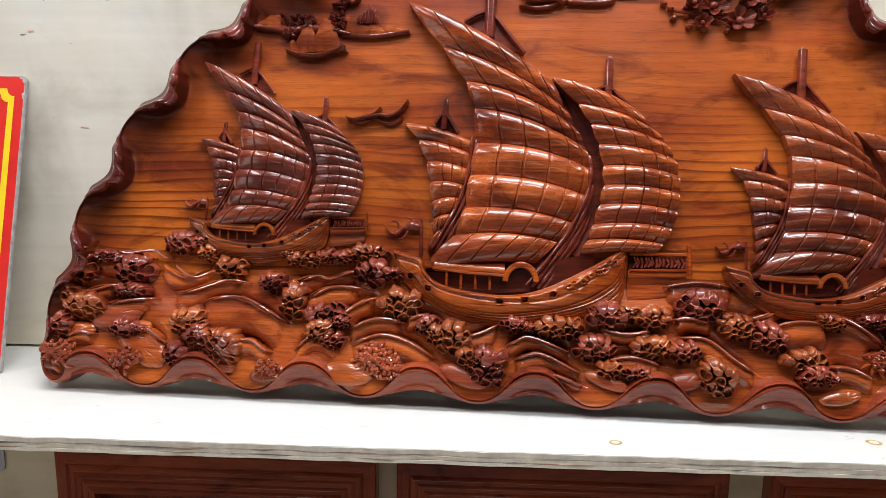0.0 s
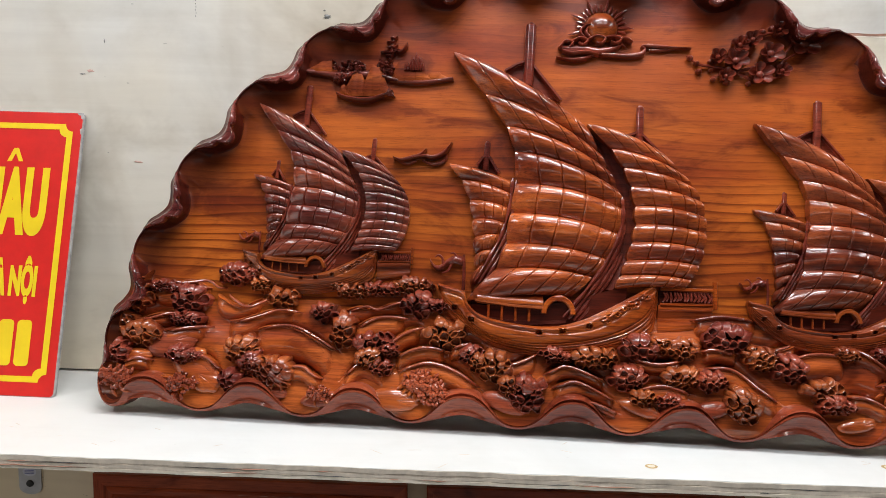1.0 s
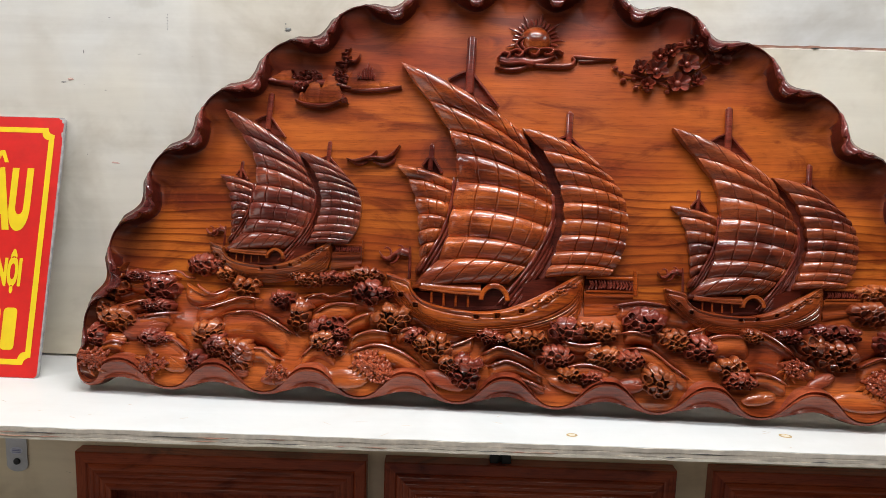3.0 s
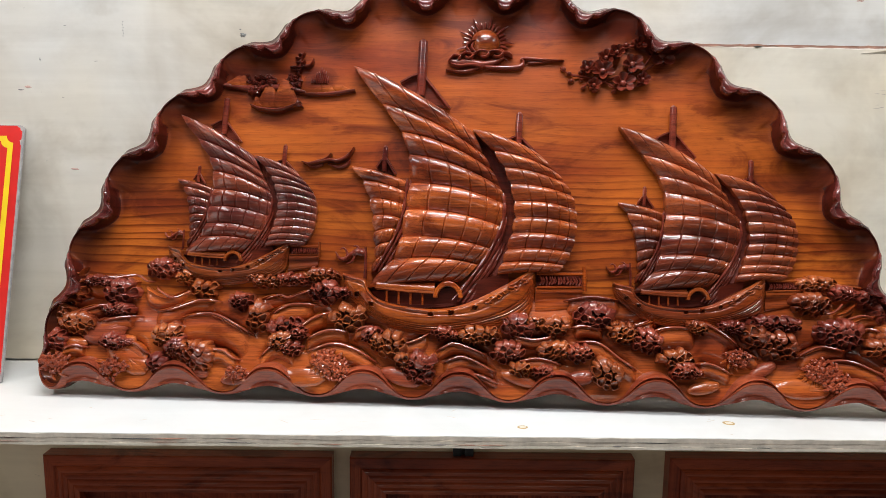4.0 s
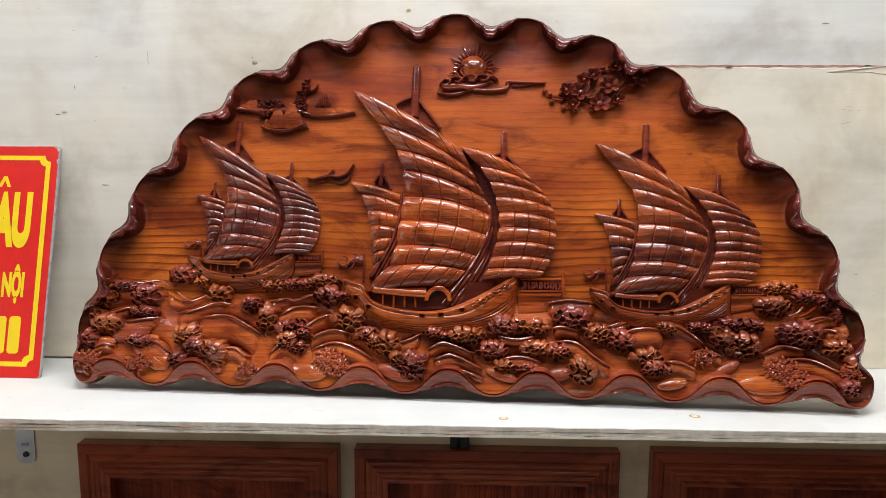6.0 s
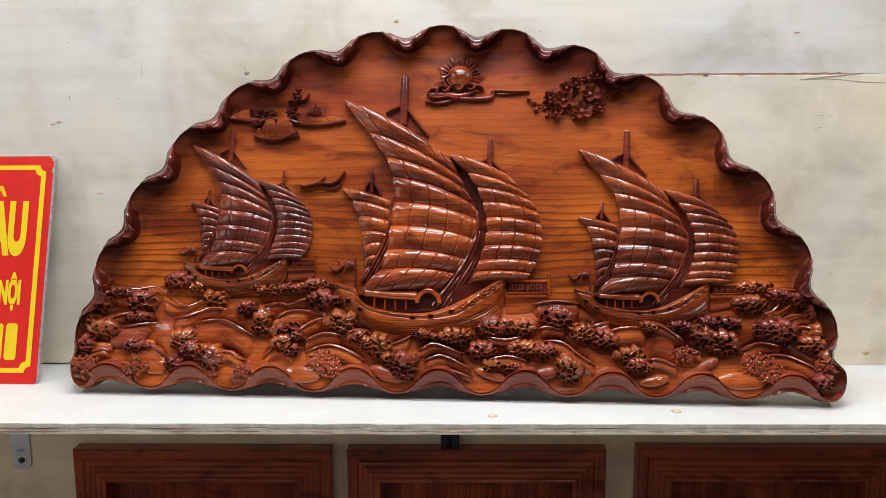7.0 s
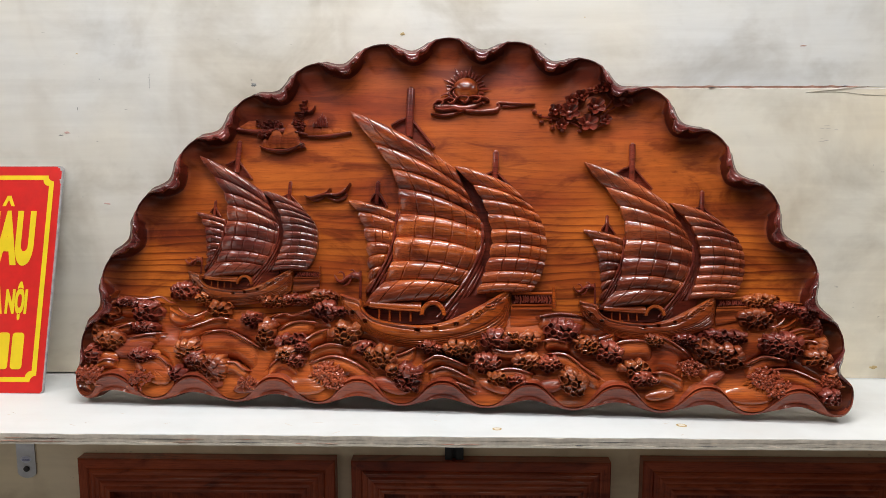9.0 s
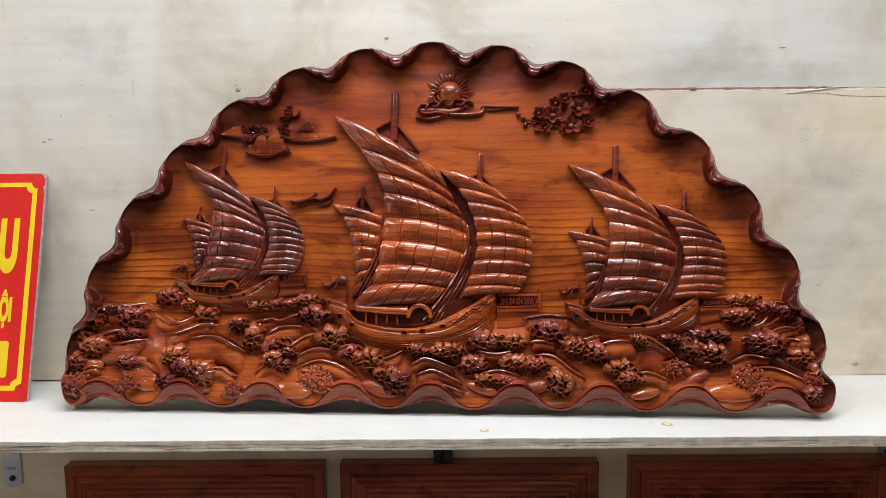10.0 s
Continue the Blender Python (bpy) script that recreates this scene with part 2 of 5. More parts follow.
def whitewash(name, tone, warm, along, worn=1.0, bounce_yellow=None):
    """Plywood under a thin worn coat of white, with scuffs, specks and yellowed patches."""
    m, t, b = material(name)
    grain = noise_tex(t, coords(t, along), 3.0, 5, 0.6, 0.5)
    cloud = noise_tex(t, coords(t, (1.3, 1.3, 1.3), at=(3.1, 0.4, 0.7)), 1.7, 4, 0.55)
    col = mix(t, ramp(t, cloud, [(0.36, (0, 0, 0)), (0.62, (1, 1, 1))]), tone, warm)
    col = mix(t, 0.3 * worn, col, ramp(t, grain, [(0.3, (0.72, 0.70, 0.66)), (0.6, (1.02, 1.02, 1.02))]), "MULTIPLY")
    if bounce_yellow:
        # yellowing and warm bounce light above the shelf, both put into the colour
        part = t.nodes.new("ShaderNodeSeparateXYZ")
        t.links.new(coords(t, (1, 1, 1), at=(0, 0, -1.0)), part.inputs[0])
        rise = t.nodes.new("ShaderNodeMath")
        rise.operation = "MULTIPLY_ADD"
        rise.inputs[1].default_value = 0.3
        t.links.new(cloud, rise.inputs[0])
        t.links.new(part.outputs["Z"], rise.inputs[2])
        col = mix(t, ramp(t, rise.outputs[0], [(0.26, (0.8, 0.8, 0.8)), (0.50, (0, 0, 0))]), col, bounce_yellow)
    stain = noise_tex(t, coords(t, (2.2, 2.2, 2.8), at=(0.6, 0, 2.4)), 2.1, 5, 0.6, 0.4)
    col = mix(t, 0.7 * worn, col, ramp(t, stain, [(0.3, (0.66, 0.62, 0.56)), (0.5, (1, 1, 1)), (0.72, (1.1, 1.1, 1.1))]), "MULTIPLY")
    smear = noise_tex(t, coords(t, (1.6, 3, 2.0), at=(4.2, 1, 0.3)), 2.4, 6, 0.65, 0.3)
    col = mix(t, 0.4 * worn, col, ramp(t, smear, [(0.33, (0.72, 0.69, 0.64)), (0.5, (1, 1, 1))]), "MULTIPLY")
    drip = noise_tex(t, coords(t, (6, 6, 2.6), at=(0.2, 0, 1.1)), 1.2, 3, 0.5, 0.8)
    col = mix(t, 0.4 * worn, col, ramp(t, drip, [(0.30, (0.74, 0.69, 0.63)), (0.42, (1, 1, 1))]), "MULTIPLY")
    speck = noise_tex(t, coords(t, (14, 14, 30)), 4.0, 2, 0.5)
    col = mix(t, 0.55 * worn, col, ramp(t, speck, [(0.22, (0.42, 0.4, 0.38)), (0.27, (1, 1, 1))]), "MULTIPLY")
    t.links.new(col, b.inputs["Base Color"])
    b.inputs["Roughness"].default_value = 0.62
    bump(t, b, grain, 0.12, 0.001)
    return m


WALL_WHITE = whitewash("whitewashed_plywood", (0.69, 0.69, 0.67), (0.725, 0.68, 0.59), (0.7, 9, 11), bounce_yellow=(0.82, 0.72, 0.54))
WALL_WARM = whitewash("yellowed_plywood", (0.80, 0.755, 0.645), (0.82, 0.71, 0.525), (0.7, 9, 11))
WALL_LOW = whitewash("bare_plywood", (0.88, 0.745, 0.52), (0.88, 0.77, 0.58), (0.7, 9, 9))
SHELF_WHITE = whitewash("painted_shelf", (0.70, 0.73, 0.725), (0.72, 0.725, 0.70), (0.6, 9, 9), 0.3)


def plain(name, colour, rough=0.6, metal=0.0, spread=0.25, scale=18.0, coat=0.0):
    m, t, b = material(name)
    n = noise_tex(t, coords(t, (1, 1, 1)), scale, 5, 0.6)
    lo, hi = tuple(c * (1 - spread) for c in colour), tuple(min(1, c * (1 + spread)) for c in colour)
    t.links.new(ramp(t, n, [(0.3, lo), (0.7, hi)]), b.inputs["Base Color"])
    b.inputs["Roughness"].default_value, b.inputs["Metallic"].default_value, b.inputs["Coat Weight"].default_value = rough, metal, coat
    bump(t, b, n, 0.05, 0.001)
    return m


PLY_EDGE = plain("plywood_edge", (0.64, 0.57, 0.48), 0.8, 0, 0.2, 60)
PLY_DARK = plain("dark_ply_layer", (0.58, 0.50, 0.41), 0.85, 0, 0.4, 60)
PLY_LIGHT = plain("pale_splinter", (0.72, 0.66, 0.55), 0.8, 0, 0.15, 60)
PLY_PALE = plain("fresh_splinter", (0.90, 0.83, 0.74), 0.75, 0, 0.12, 60)
SCUFF_GREY = plain("scuff_grey", (0.46, 0.40, 0.34), 0.85, 0, 0.3, 80)
CRACK = plain("crack_shadow", (0.36, 0.19, 0.13), 0.9, 0, 0.4, 40)
SPLINTER_RED = plain("torn_veneer", (0.45, 0.24, 0.17), 0.85, 0, 0.4, 50)
RED = plain("red_sign_face", (0.66, 0.012, 0.008), 0.42, 0, 0.1, 30, 0.06)
YELLOW = plain("yellow_vinyl", (0.86, 0.62, 0.01), 0.4, 0, 0.06, 30, 0.1)
SIGN_EDGE = plain("grey_board_edge", (0.42, 0.40, 0.39), 0.7, 0, 0.3, 80)
STEEL = plain("brushed_steel", (0.52, 0.52, 0.54), 0.38, 0.9, 0.12, 40)
STICKER = plain("pale_sticker", (0.62, 0.64, 0.74), 0.5, 0, 0.1, 30)
STICKER_INK = plain("sticker_ink", (0.16, 0.18, 0.42), 0.5, 0, 0.1, 30)
BLACK = plain("black_painted_steel", (0.012, 0.011, 0.012), 0.45, 0, 0.3, 40)
KNOT = plain("wood_knot", (0.50, 0.36, 0.16), 0.7, 0, 0.3, 90)
KNOT_CORE = plain("pale_knot_core", (0.72, 0.66, 0.52), 0.7, 0, 0.1, 90)
SMUDGE = plain("grey_smudge", (0.19, 0.19, 0.18), 0.8, 0, 0.5, 120)
PINK_MARK = plain("pink_mark", (0.62, 0.40, 0.34), 0.8, 0, 0.15, 80)
ROOM_WALL = plain("room_paint", (0.08, 0.065, 0.055), 0.8, 0, 0.08, 3)
ROOM_CEILING = plain("ceiling_paint", (0.14, 0.135, 0.13), 0.8, 0, 0.05, 3)
ROOM_FLOOR = plain("floor_tile", (0.16, 0.15, 0.135), 0.35, 0, 0.15, 6)
LAMP_WHITE = plain("lamp_housing", (0.75, 0.75, 0.74), 0.5, 0, 0.03, 20)


# ---- mesh helpers ----
def shape(name, verts, faces, mat, parent=None, label="", smooth=40):
    me = bpy.data.meshes.new(name)
    me.from_pydata([tuple(map(float, v)) for v in verts], [], faces)
    me.materials.append(mat)
    if smooth:
        me.polygons.foreach_set("use_smooth", [True] * len(me.polygons))
        me.set_sharp_from_angle(angle=radians(smooth))
    me.update()
    ob = new(name, me)
    if parent is not None:
        ob.parent = parent
    return tagged(ob, label)


def box(name, x0, x1, y0, y1, z0, z1, mat, parent=None, label="", bevel=0.0):
    bm = bmesh.new()
    bmesh.ops.create_cube(bm, size=1)
    for v in bm.verts:
        v.co = Vector(((x0 + x1) / 2 + v.co.x * (x1 - x0), (y0 + y1) / 2 + v.co.y * (y1 - y0), (z0 + z1) / 2 + v.co.z * (z1 - z0)))
    if bevel:
        bmesh.ops.bevel(bm, geom=bm.edges[:], offset=bevel, segments=2, affect="EDGES", profile=0.6)
    me = bpy.data.meshes.new(name)
    bm.to_mesh(me)
    bm.free()
    me.materials.append(mat)
    ob = new(name, me)
    if parent is not None:
        ob.parent = parent
    return tagged(ob, label)


def grid_faces(ni, nj, closed=False, start=0, flip=False):
    out = []
    for i in range(ni if closed else ni - 1):
        for j in range(nj - 1):
            a, b = start + i * nj + j, start + ((i + 1) % ni) * nj + j
            out.append((a, a + 1, b + 1, b) if flip else (a, b, b + 1, a + 1))
    return out


def sheet(P, floor):
    """Vertices and faces of a grid of points (ni, nj, 3) with a skirt down to the height floor."""
    ni, nj = P.shape[:2]
    verts = P.reshape(-1, 3)
    faces = grid_faces(ni, nj, flip=True)
    ring = [i * nj for i in range(ni)] + [(ni - 1) * nj + j for j in range(1, nj)] + [i * nj + nj - 1 for i in range(ni - 2, -1, -1)] + [j for j in range(nj - 2, 0, -1)]
    low = verts[ring].copy()
    low[:, 2] = np.minimum(low[:, 2] - 0.0005, floor)
    n, m = len(verts), len(ring)
    for k in range(m):
        faces.append((ring[k], ring[(k + 1) % m], n + (k + 1) % m, n + k))
    return np.vstack([verts, low]), faces


def spline(points, n):
    """n points along a Catmull-Rom curve through the points."""
    p = np.array(points, float)
    p = np.vstack([2 * p[0] - p[1], p, 2 * p[-1] - p[-2]])
    k = len(p) - 3
    t = np.linspace(0, k, n)
    i = np.minimum(t.astype(int), k - 1)
    f = (t - i)[:, None]
    a, b, c, d = p[i], p[i + 1], p[i + 2], p[i + 3]
    return 0.5 * (2 * b + (c - a) * f + (2 * a - 5 * b + 4 * c - d) * f ** 2 + (3 * b - a - 3 * c + d) * f ** 3)


def tube_mesh(path, radii, sides=8, flat=1.0):
    """A tapering tube along 3D points; flat squeezes it towards the board."""
    path = np.array(path, float)
    n = len(path)
    radii = np.broadcast_to(np.array(radii, float), (n,)) if np.ndim(radii) == 0 or len(radii) == n else np.interp(np.linspace(0, 1, n), np.linspace(0, 1, len(radii)), radii)
    tan = np.gradient(path, axis=0)
    tan /= np.linalg.norm(tan, axis=1)[:, None] + 1e-12
    up = np.array([0, 0, 1.0])
    side = np.cross(tan, up)
    side /= np.linalg.norm(side, axis=1)[:, None] + 1e-9
    other = np.cross(side, tan)
    a = np.linspace(0, 2 * np.pi, sides, endpoint=False)
    P = path[:, None] + radii[:, None, None] * (np.cos(a)[None, :, None] * side[:, None] + flat * np.sin(a)[None, :, None] * other[:, None])
    verts = P.reshape(-1, 3)
    faces = []
    for i in range(n - 1):
        for j in range(sides):
            faces.append((i * sides + j, i * sides + (j + 1) % sides, (i + 1) * sides + (j + 1) % sides, (i + 1) * sides + j))
    faces += [tuple(range(sides))[::-1], tuple((n - 1) * sides + j for j in range(sides))]
    return verts, faces


def joined(pieces):
    verts, faces, n = [], [], 0
    for v, f in pieces:
        verts.append(np.array(v, float))
        faces += [tuple(i + n for i in q) for q in f]
        n += len(v)
    return np.vstack(verts), faces


def thing(name, label, category, m=None, group=""):
    ob = new(name)
    ob.empty_display_size = 0.05
    if m is not None:
        ob.matrix_world = m
    return tagged(ob, label, category, group)


def structure(ob, label):
    return tagged(ob, label, kind="structure")


# ---- the room ----
WALL_Y, FRONT_Y, LOW_Y = 0.179, -0.125, 0.238
structure(box("floor", -2.6, 2.6, -3.4, 0.5, -0.05, 0, ROOM_FLOOR), "plain tiled shop floor")
structure(box("ceiling", -2.6, 2.6, -3.4, 0.5, 2.9, 2.95, ROOM_CEILING), "plain greyish painted ceiling")
# unseen west wall, its opening made only for the added fill
structure(box("wall_west", -2.65, -2.6, -3.4, -2.15, 0, 2.9, ROOM_WALL), "plain painted side wall beside the opening for the added fill")
structure(box("wall_west_front", -2.65, -2.6, -0.9, 0.5, 0, 2.9, ROOM_WALL), "plain painted side wall between the fill opening and the shelf")
structure(box("wall_west_over", -2.65, -2.6, -2.15, -0.9, 2.1, 2.9, ROOM_WALL), "plain painted wall over the fill opening")
structure(box("wall_east", 2.6, 2.65, -3.4, 0.5, 0, 2.9, ROOM_WALL), "plain painted side wall")
structure(box("wall_south", -2.6, 2.6, -3.45, -3.4, 0, 2.9, ROOM_WALL), "plain painted wall facing the shelf")
for x, y, hx, hy in ((0.0, -0.42, 0.68, 0.07), (0.0, -1.02, 0.68, 0.07), (-1.55, -0.75, 0.17, 0.63), (1.7, -0.75, 0.17, 0.63)):
    lamp = box("ceiling_light", x - hx, x + hx, y - hy, y + hy, 2.83, 2.898, LAMP_WHITE, bevel=0.01)
    tagged(lamp, "white fluorescent ceiling light fitting", "ceiling light", "ceiling lights")
# unseen housing, added only to back the fill strip
tagged(box("fill_housing", -2.15, 1.35, -3.399, -3.335, 0.96, 1.20, LAMP_WHITE, bevel=0.01), "long white housing added unseen behind the fill strip", "wall light")

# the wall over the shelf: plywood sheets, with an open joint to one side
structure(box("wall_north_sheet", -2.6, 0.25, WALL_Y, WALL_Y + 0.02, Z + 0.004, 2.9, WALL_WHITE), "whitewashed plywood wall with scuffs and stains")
structure(box("wall_north_sheet_low", 0.25, 2.6, WALL_Y, WALL_Y + 0.02, Z + 0.001, Z + 0.5488, WALL_WARM), "whitewashed plywood wall sheet below an open joint")
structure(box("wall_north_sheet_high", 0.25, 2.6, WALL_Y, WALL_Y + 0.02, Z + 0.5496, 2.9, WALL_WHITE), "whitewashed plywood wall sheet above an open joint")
structure(box("wall_backing", -2.6, 2.6, WALL_Y + 0.0205, WALL_Y + 0.03, Z - 0.02, 2.9, CRACK), "dark backing behind the plywood sheets")
structure(box("wall_north_low", -2.6, 2.6, LOW_Y, LOW_Y + 0.02, 0, Z - 0.001, WALL_LOW), "bare yellowish plywood wall under the shelf")


def ragged_strip(name, x0, x1, z, height, y, mat, label, seed, parent):
    rng = random.Random(seed)
    n = int((x1 - x0) / 0.012) + 2
    verts, faces = [], []
    for i in range(n):
        x = x0 + (x1 - x0) * i / (n - 1)
        taper = min(1.0, 6 * min(i, n - 1 - i) / n + 0.15)
        h = height * taper * rng.uniform(0.5, 1.3)
        o = height * rng.uniform(-0.25, 0.25)
        for yy in (y, y + 0.002):
            verts += [(x, yy, z + o - h / 2), (x, yy, z + o + h / 2)]
    for i in range(n - 1):
        a, b = 4 * i, 4 * i + 4
        faces += [(a, b, b + 1, a + 1), (a + 1, b + 1, b + 3, a + 3), (a + 2, a, b, b + 2)]
    return shape(name, verts, faces, mat, parent, label, smooth=0)


seam = thing("trim_joint", "splintered open joint between plywood wall sheets", "wall joint")
structure(seam, "splintered open joint between plywood wall sheets")
ragged_strip("splinter", 0.30, 2.2, Z + 0.5472, 0.0028, WALL_Y - 0.0002, PLY_PALE, "pale splintered lower lip", 3, seam)
ragged_strip("splinter", 0.26, 0.745, Z + 0.5500, 0.0036, WALL_Y - 0.0003, SPLINTER_RED, "reddish torn veneer in the joint", 15, seam)
# dark strip on the sheet's face, painting the shade at the upper lip
ragged_strip("splinter", 0.27, 0.72, Z + 0.5512, 0.0011, WALL_Y - 0.0005, CRACK, "dark strip painting the shade along the joint's upper lip", 21, seam)
shape("sliver", *tube_mesh([(0.628, WALL_Y - 0.0008, Z + 0.5405), (0.67, WALL_Y - 0.0009, Z + 0.5445), (0.71, WALL_Y - 0.0009, Z + 0.5485), (0.745, WALL_Y - 0.0006, Z + 0.552)], [0.0003, 0.0009, 0.0009, 0.0003], 6, 0.3), PLY_PALE, seam, "long peeled sliver of pale veneer")
shape("split", *tube_mesh([(0.628, WALL_Y - 0.0002, Z + 0.5395), (0.665, WALL_Y - 0.0002, Z + 0.541), (0.70, WALL_Y - 0.0002, Z + 0.5400), (0.735, WALL_Y - 0.0002, Z + 0.5355), (0.79, WALL_Y - 0.0002, Z + 0.533), (0.86, WALL_Y - 0.0002, Z + 0.535)], [0.0005, 0.0007, 0.0005, 0.0008, 0.0006, 0.0003], 5, 0.6), SCUFF_GREY, seam, "fine wavy split in the plywood face")
for x, z in ((0.456, 0.5488), (0.697, 0.5512)):
    shape("gap", *tube_mesh([(x - 0.006, WALL_Y - 0.0006, Z + z), (x, WALL_Y - 0.0010, Z + z), (x + 0.006, WALL_Y - 0.0006, Z + z + 0.0004)], [0.0005, 0.0017, 0.0005], 6, 0.6), BLACK, seam, "dark open gap in the joint")


def wall_mark(x, z, sx, sz, mat, seed, name, label):
    rng = random.Random(seed)
    n = 18
    verts = [(x, WALL_Y - 0.0004 - min(0.0012, 0.25 * sz), Z + z)]
    for i in range(n):
        a = 2 * math.pi * i / n
        r = rng.uniform(0.55, 1.1)
        verts.append((x + sx * r * math.cos(a), WALL_Y - 0.0004, Z + z + sz * r * math.sin(a)))
    structure(shape(name, verts, [(0, i + 1, (i + 1) % n + 1) for i in range(n)], mat, None, label, smooth=0), label)


wall_mark(-0.389, 0.556, 0.006, 0.004, SMUDGE, 1, "trim_smudge", "dark grey smudge on the wall")
wall_mark(-0.393, 0.565, 0.0018, 0.0012, SMUDGE, 2, "trim_smudge", "small dark speck on the wall")
wall_mark(-0.111, 0.647, 0.005, 0.0035, KNOT, 3, "trim_mark", "small brown mark on the wall")
wall_mark(-0.677, 0.335, 0.008, 0.002, PINK_MARK, 4, "trim_mark", "faint pink mark on the wall")
wall_mark(0.789, 0.022, 0.008, 0.004, KNOT, 5, "trim_knot", "torn knot hole in the plywood wall")
wall_mark(0.789, 0.0225, 0.0035, 0.0015, CRACK, 6, "trim_knot", "dark core of the torn knot hole")
wall_mark(-0.746, 0.469, 0.007, 0.0028, PINK_MARK, 7, "trim_mark", "faint pink mark on the wall")
wall_mark(-0.757, 0.464, 0.006, 0.0012, SMUDGE, 8, "trim_scuff", "thin grey scuff on the wall")
wall_mark(-0.7225, 0.513, 0.0012, 0.0035, SMUDGE, 9, "trim_scuff", "short upright tick on the wall")
wall_mark(0.6185, 0.623, 0.008, 0.0012, SPLINTER_RED, 10, "trim_scratch", "short reddish scratch on the wall")
for k in range(6):
    wall_mark(-0.5845 + 0.0008 * (k % 2), 0.552 + 0.0045 * k, 0.0009, 0.0014, SMUDGE, 60 + k, "trim_speck", "row of tiny nail specks on the wall")
scuff_rng = random.Random(14)
for k in range(7):
    wall_mark(scuff_rng.uniform(0.655, 0.715), scuff_rng.uniform(0.44, 0.49), scuff_rng.uniform(0.003, 0.007), scuff_rng.uniform(0.0003, 0.0007), SCUFF_GREY, 70 + k, "trim_scuff", "fine faint scuffs in the plywood grain")
mark_rng = random.Random(21)
for k in range(34):
    wall_mark(mark_rng.uniform(-1.0, 0.95), mark_rng.uniform(0.05, 0.8), mark_rng.uniform(0.0006, 0.003), mark_rng.uniform(0.0004, 0.0011), mark_rng.choice((SMUDGE, KNOT, SMUDGE)), 30 + k, "trim_speck", "tiny dark scuff on the wall")

# the shelf board with its ragged plywood edge
shelf = thing("shelf", "white painted plywood shelf board with a rough worn edge", "shelf")
rng = np.random.default_rng(4)
nx = 420
xs = np.linspace(-1.9, 1.9, nx)
front = FRONT_Y + np.interp(xs, np.linspace(-1.9, 1.9, 150), rng.uniform(-0.0012, 0.0012, 150))
ys = [None, 0.0, 0.06, 0.12, WALL_Y + 0.02]
V = []
for x, f in zip(xs, front):
    V.append([(x, f + 0.0015, Z), (x, -0.06, Z + 0.0002), (x, 0.06, Z), (x, WALL_Y + 0.055, Z)])
V = np.array(V)
faces = grid_faces(nx, 4)
n0 = nx * 4
under = V.copy()
under[:, :, 2] = Z - 0.0165
shape("top_face", *joined([(V.reshape(-1, 3), faces)]), SHELF_WHITE, shelf, "white painted top", smooth=30)
shape("underside", *joined([(under.reshape(-1, 3), grid_faces(nx, 4, flip=True))]), WALL_LOW, shelf, "bare underside", smooth=30)
layers = [(0.0, -0.0008, 0.0006), (-0.0008, -0.0062, 0.0), (-0.0062, -0.0078, 0.0003), (-0.0078, -0.0118, 0.0001), (-0.0118, -0.0129, 0.0003), (-0.0129, -0.0168, 0.0)]
for k, (za, zb, back) in enumerate(layers):
    mat = PLY_DARK if k in (2, 4) else PLY_EDGE if 0 < k < 5 else SHELF_WHITE if k == 0 else PLY_LIGHT
    jag = np.interp(xs, np.linspace(-1.9, 1.9, 260), rng.uniform(-0.0005, 0.0005, 260))
    wob = np.interp(xs, np.linspace(-1.9, 1.9, 200), rng.uniform(-0.0003, 0.0003, 200))
    P = np.array([[(x, f + back + 0.004, Z + za), (x, f + back + j, Z + za + w * (k > 0)), (x, f + back + j * 0.6, Z + zb + w * (k < 5)), (x, f + back + 0.004, Z + zb)] for x, f, j, w in zip(xs, front, jag, wob)])
    shape("ply_layer", P.reshape(-1, 3), grid_faces(nx, 4, flip=True), mat, shelf, "worn plywood edge layer", smooth=30)


def knot(x, y, sx, sy, turn):
    """An oval knot in the shelf: a brown ring round a pale core."""
    a = np.linspace(0, 2 * np.pi, 28, endpoint=False)
    c, s = math.cos(turn), math.sin(turn)
    ring = []
    for r, h in ((1.0, 0.0004), (0.62, 0.0007)):
        ring.append(np.stack([x + c * sx * r * np.cos(a) - s * sy * r * np.sin(a), y + s * sx * r * np.cos(a) + c * sy * r * np.sin(a), np.full(28, Z + h)], 1))
    shape("knot", np.vstack(ring), [(i, (i + 1) % 28, 28 + (i + 1) % 28, 28 + i) for i in range(28)], KNOT, shelf, "brown ring of a knot")
    shape("knot_core", ring[1], [tuple(range(28))], KNOT_CORE, shelf, "pale heart of a knot")


knot(0.053, -0.093, 0.0075, 0.006, 0.1)
knot(0.346, -0.072, 0.0085, 0.007, -0.2)
knot(0.86, 0.02, 0.014, 0.011, 0.2)
scratch_rng = random.Random(12)
for k in range(22):
    x, y = scratch_rng.uniform(-0.85, 0.85), scratch_rng.uniform(-0.115, -0.03)
    L, a = scratch_rng.uniform(0.002, 0.012), scratch_rng.uniform(-0.7, 0.9)
    path = [(x + L * q * math.cos(a), y + L * q * math.sin(a), Z + 0.0002) for q in (-1, -0.3, 0.4, 1)]
    shape("scratch", *tube_mesh(path, [0.0001, 0.0006, 0.0005, 0.0001], 5, 0.4), PLY_EDGE, shelf, "grey scratch in the paint")

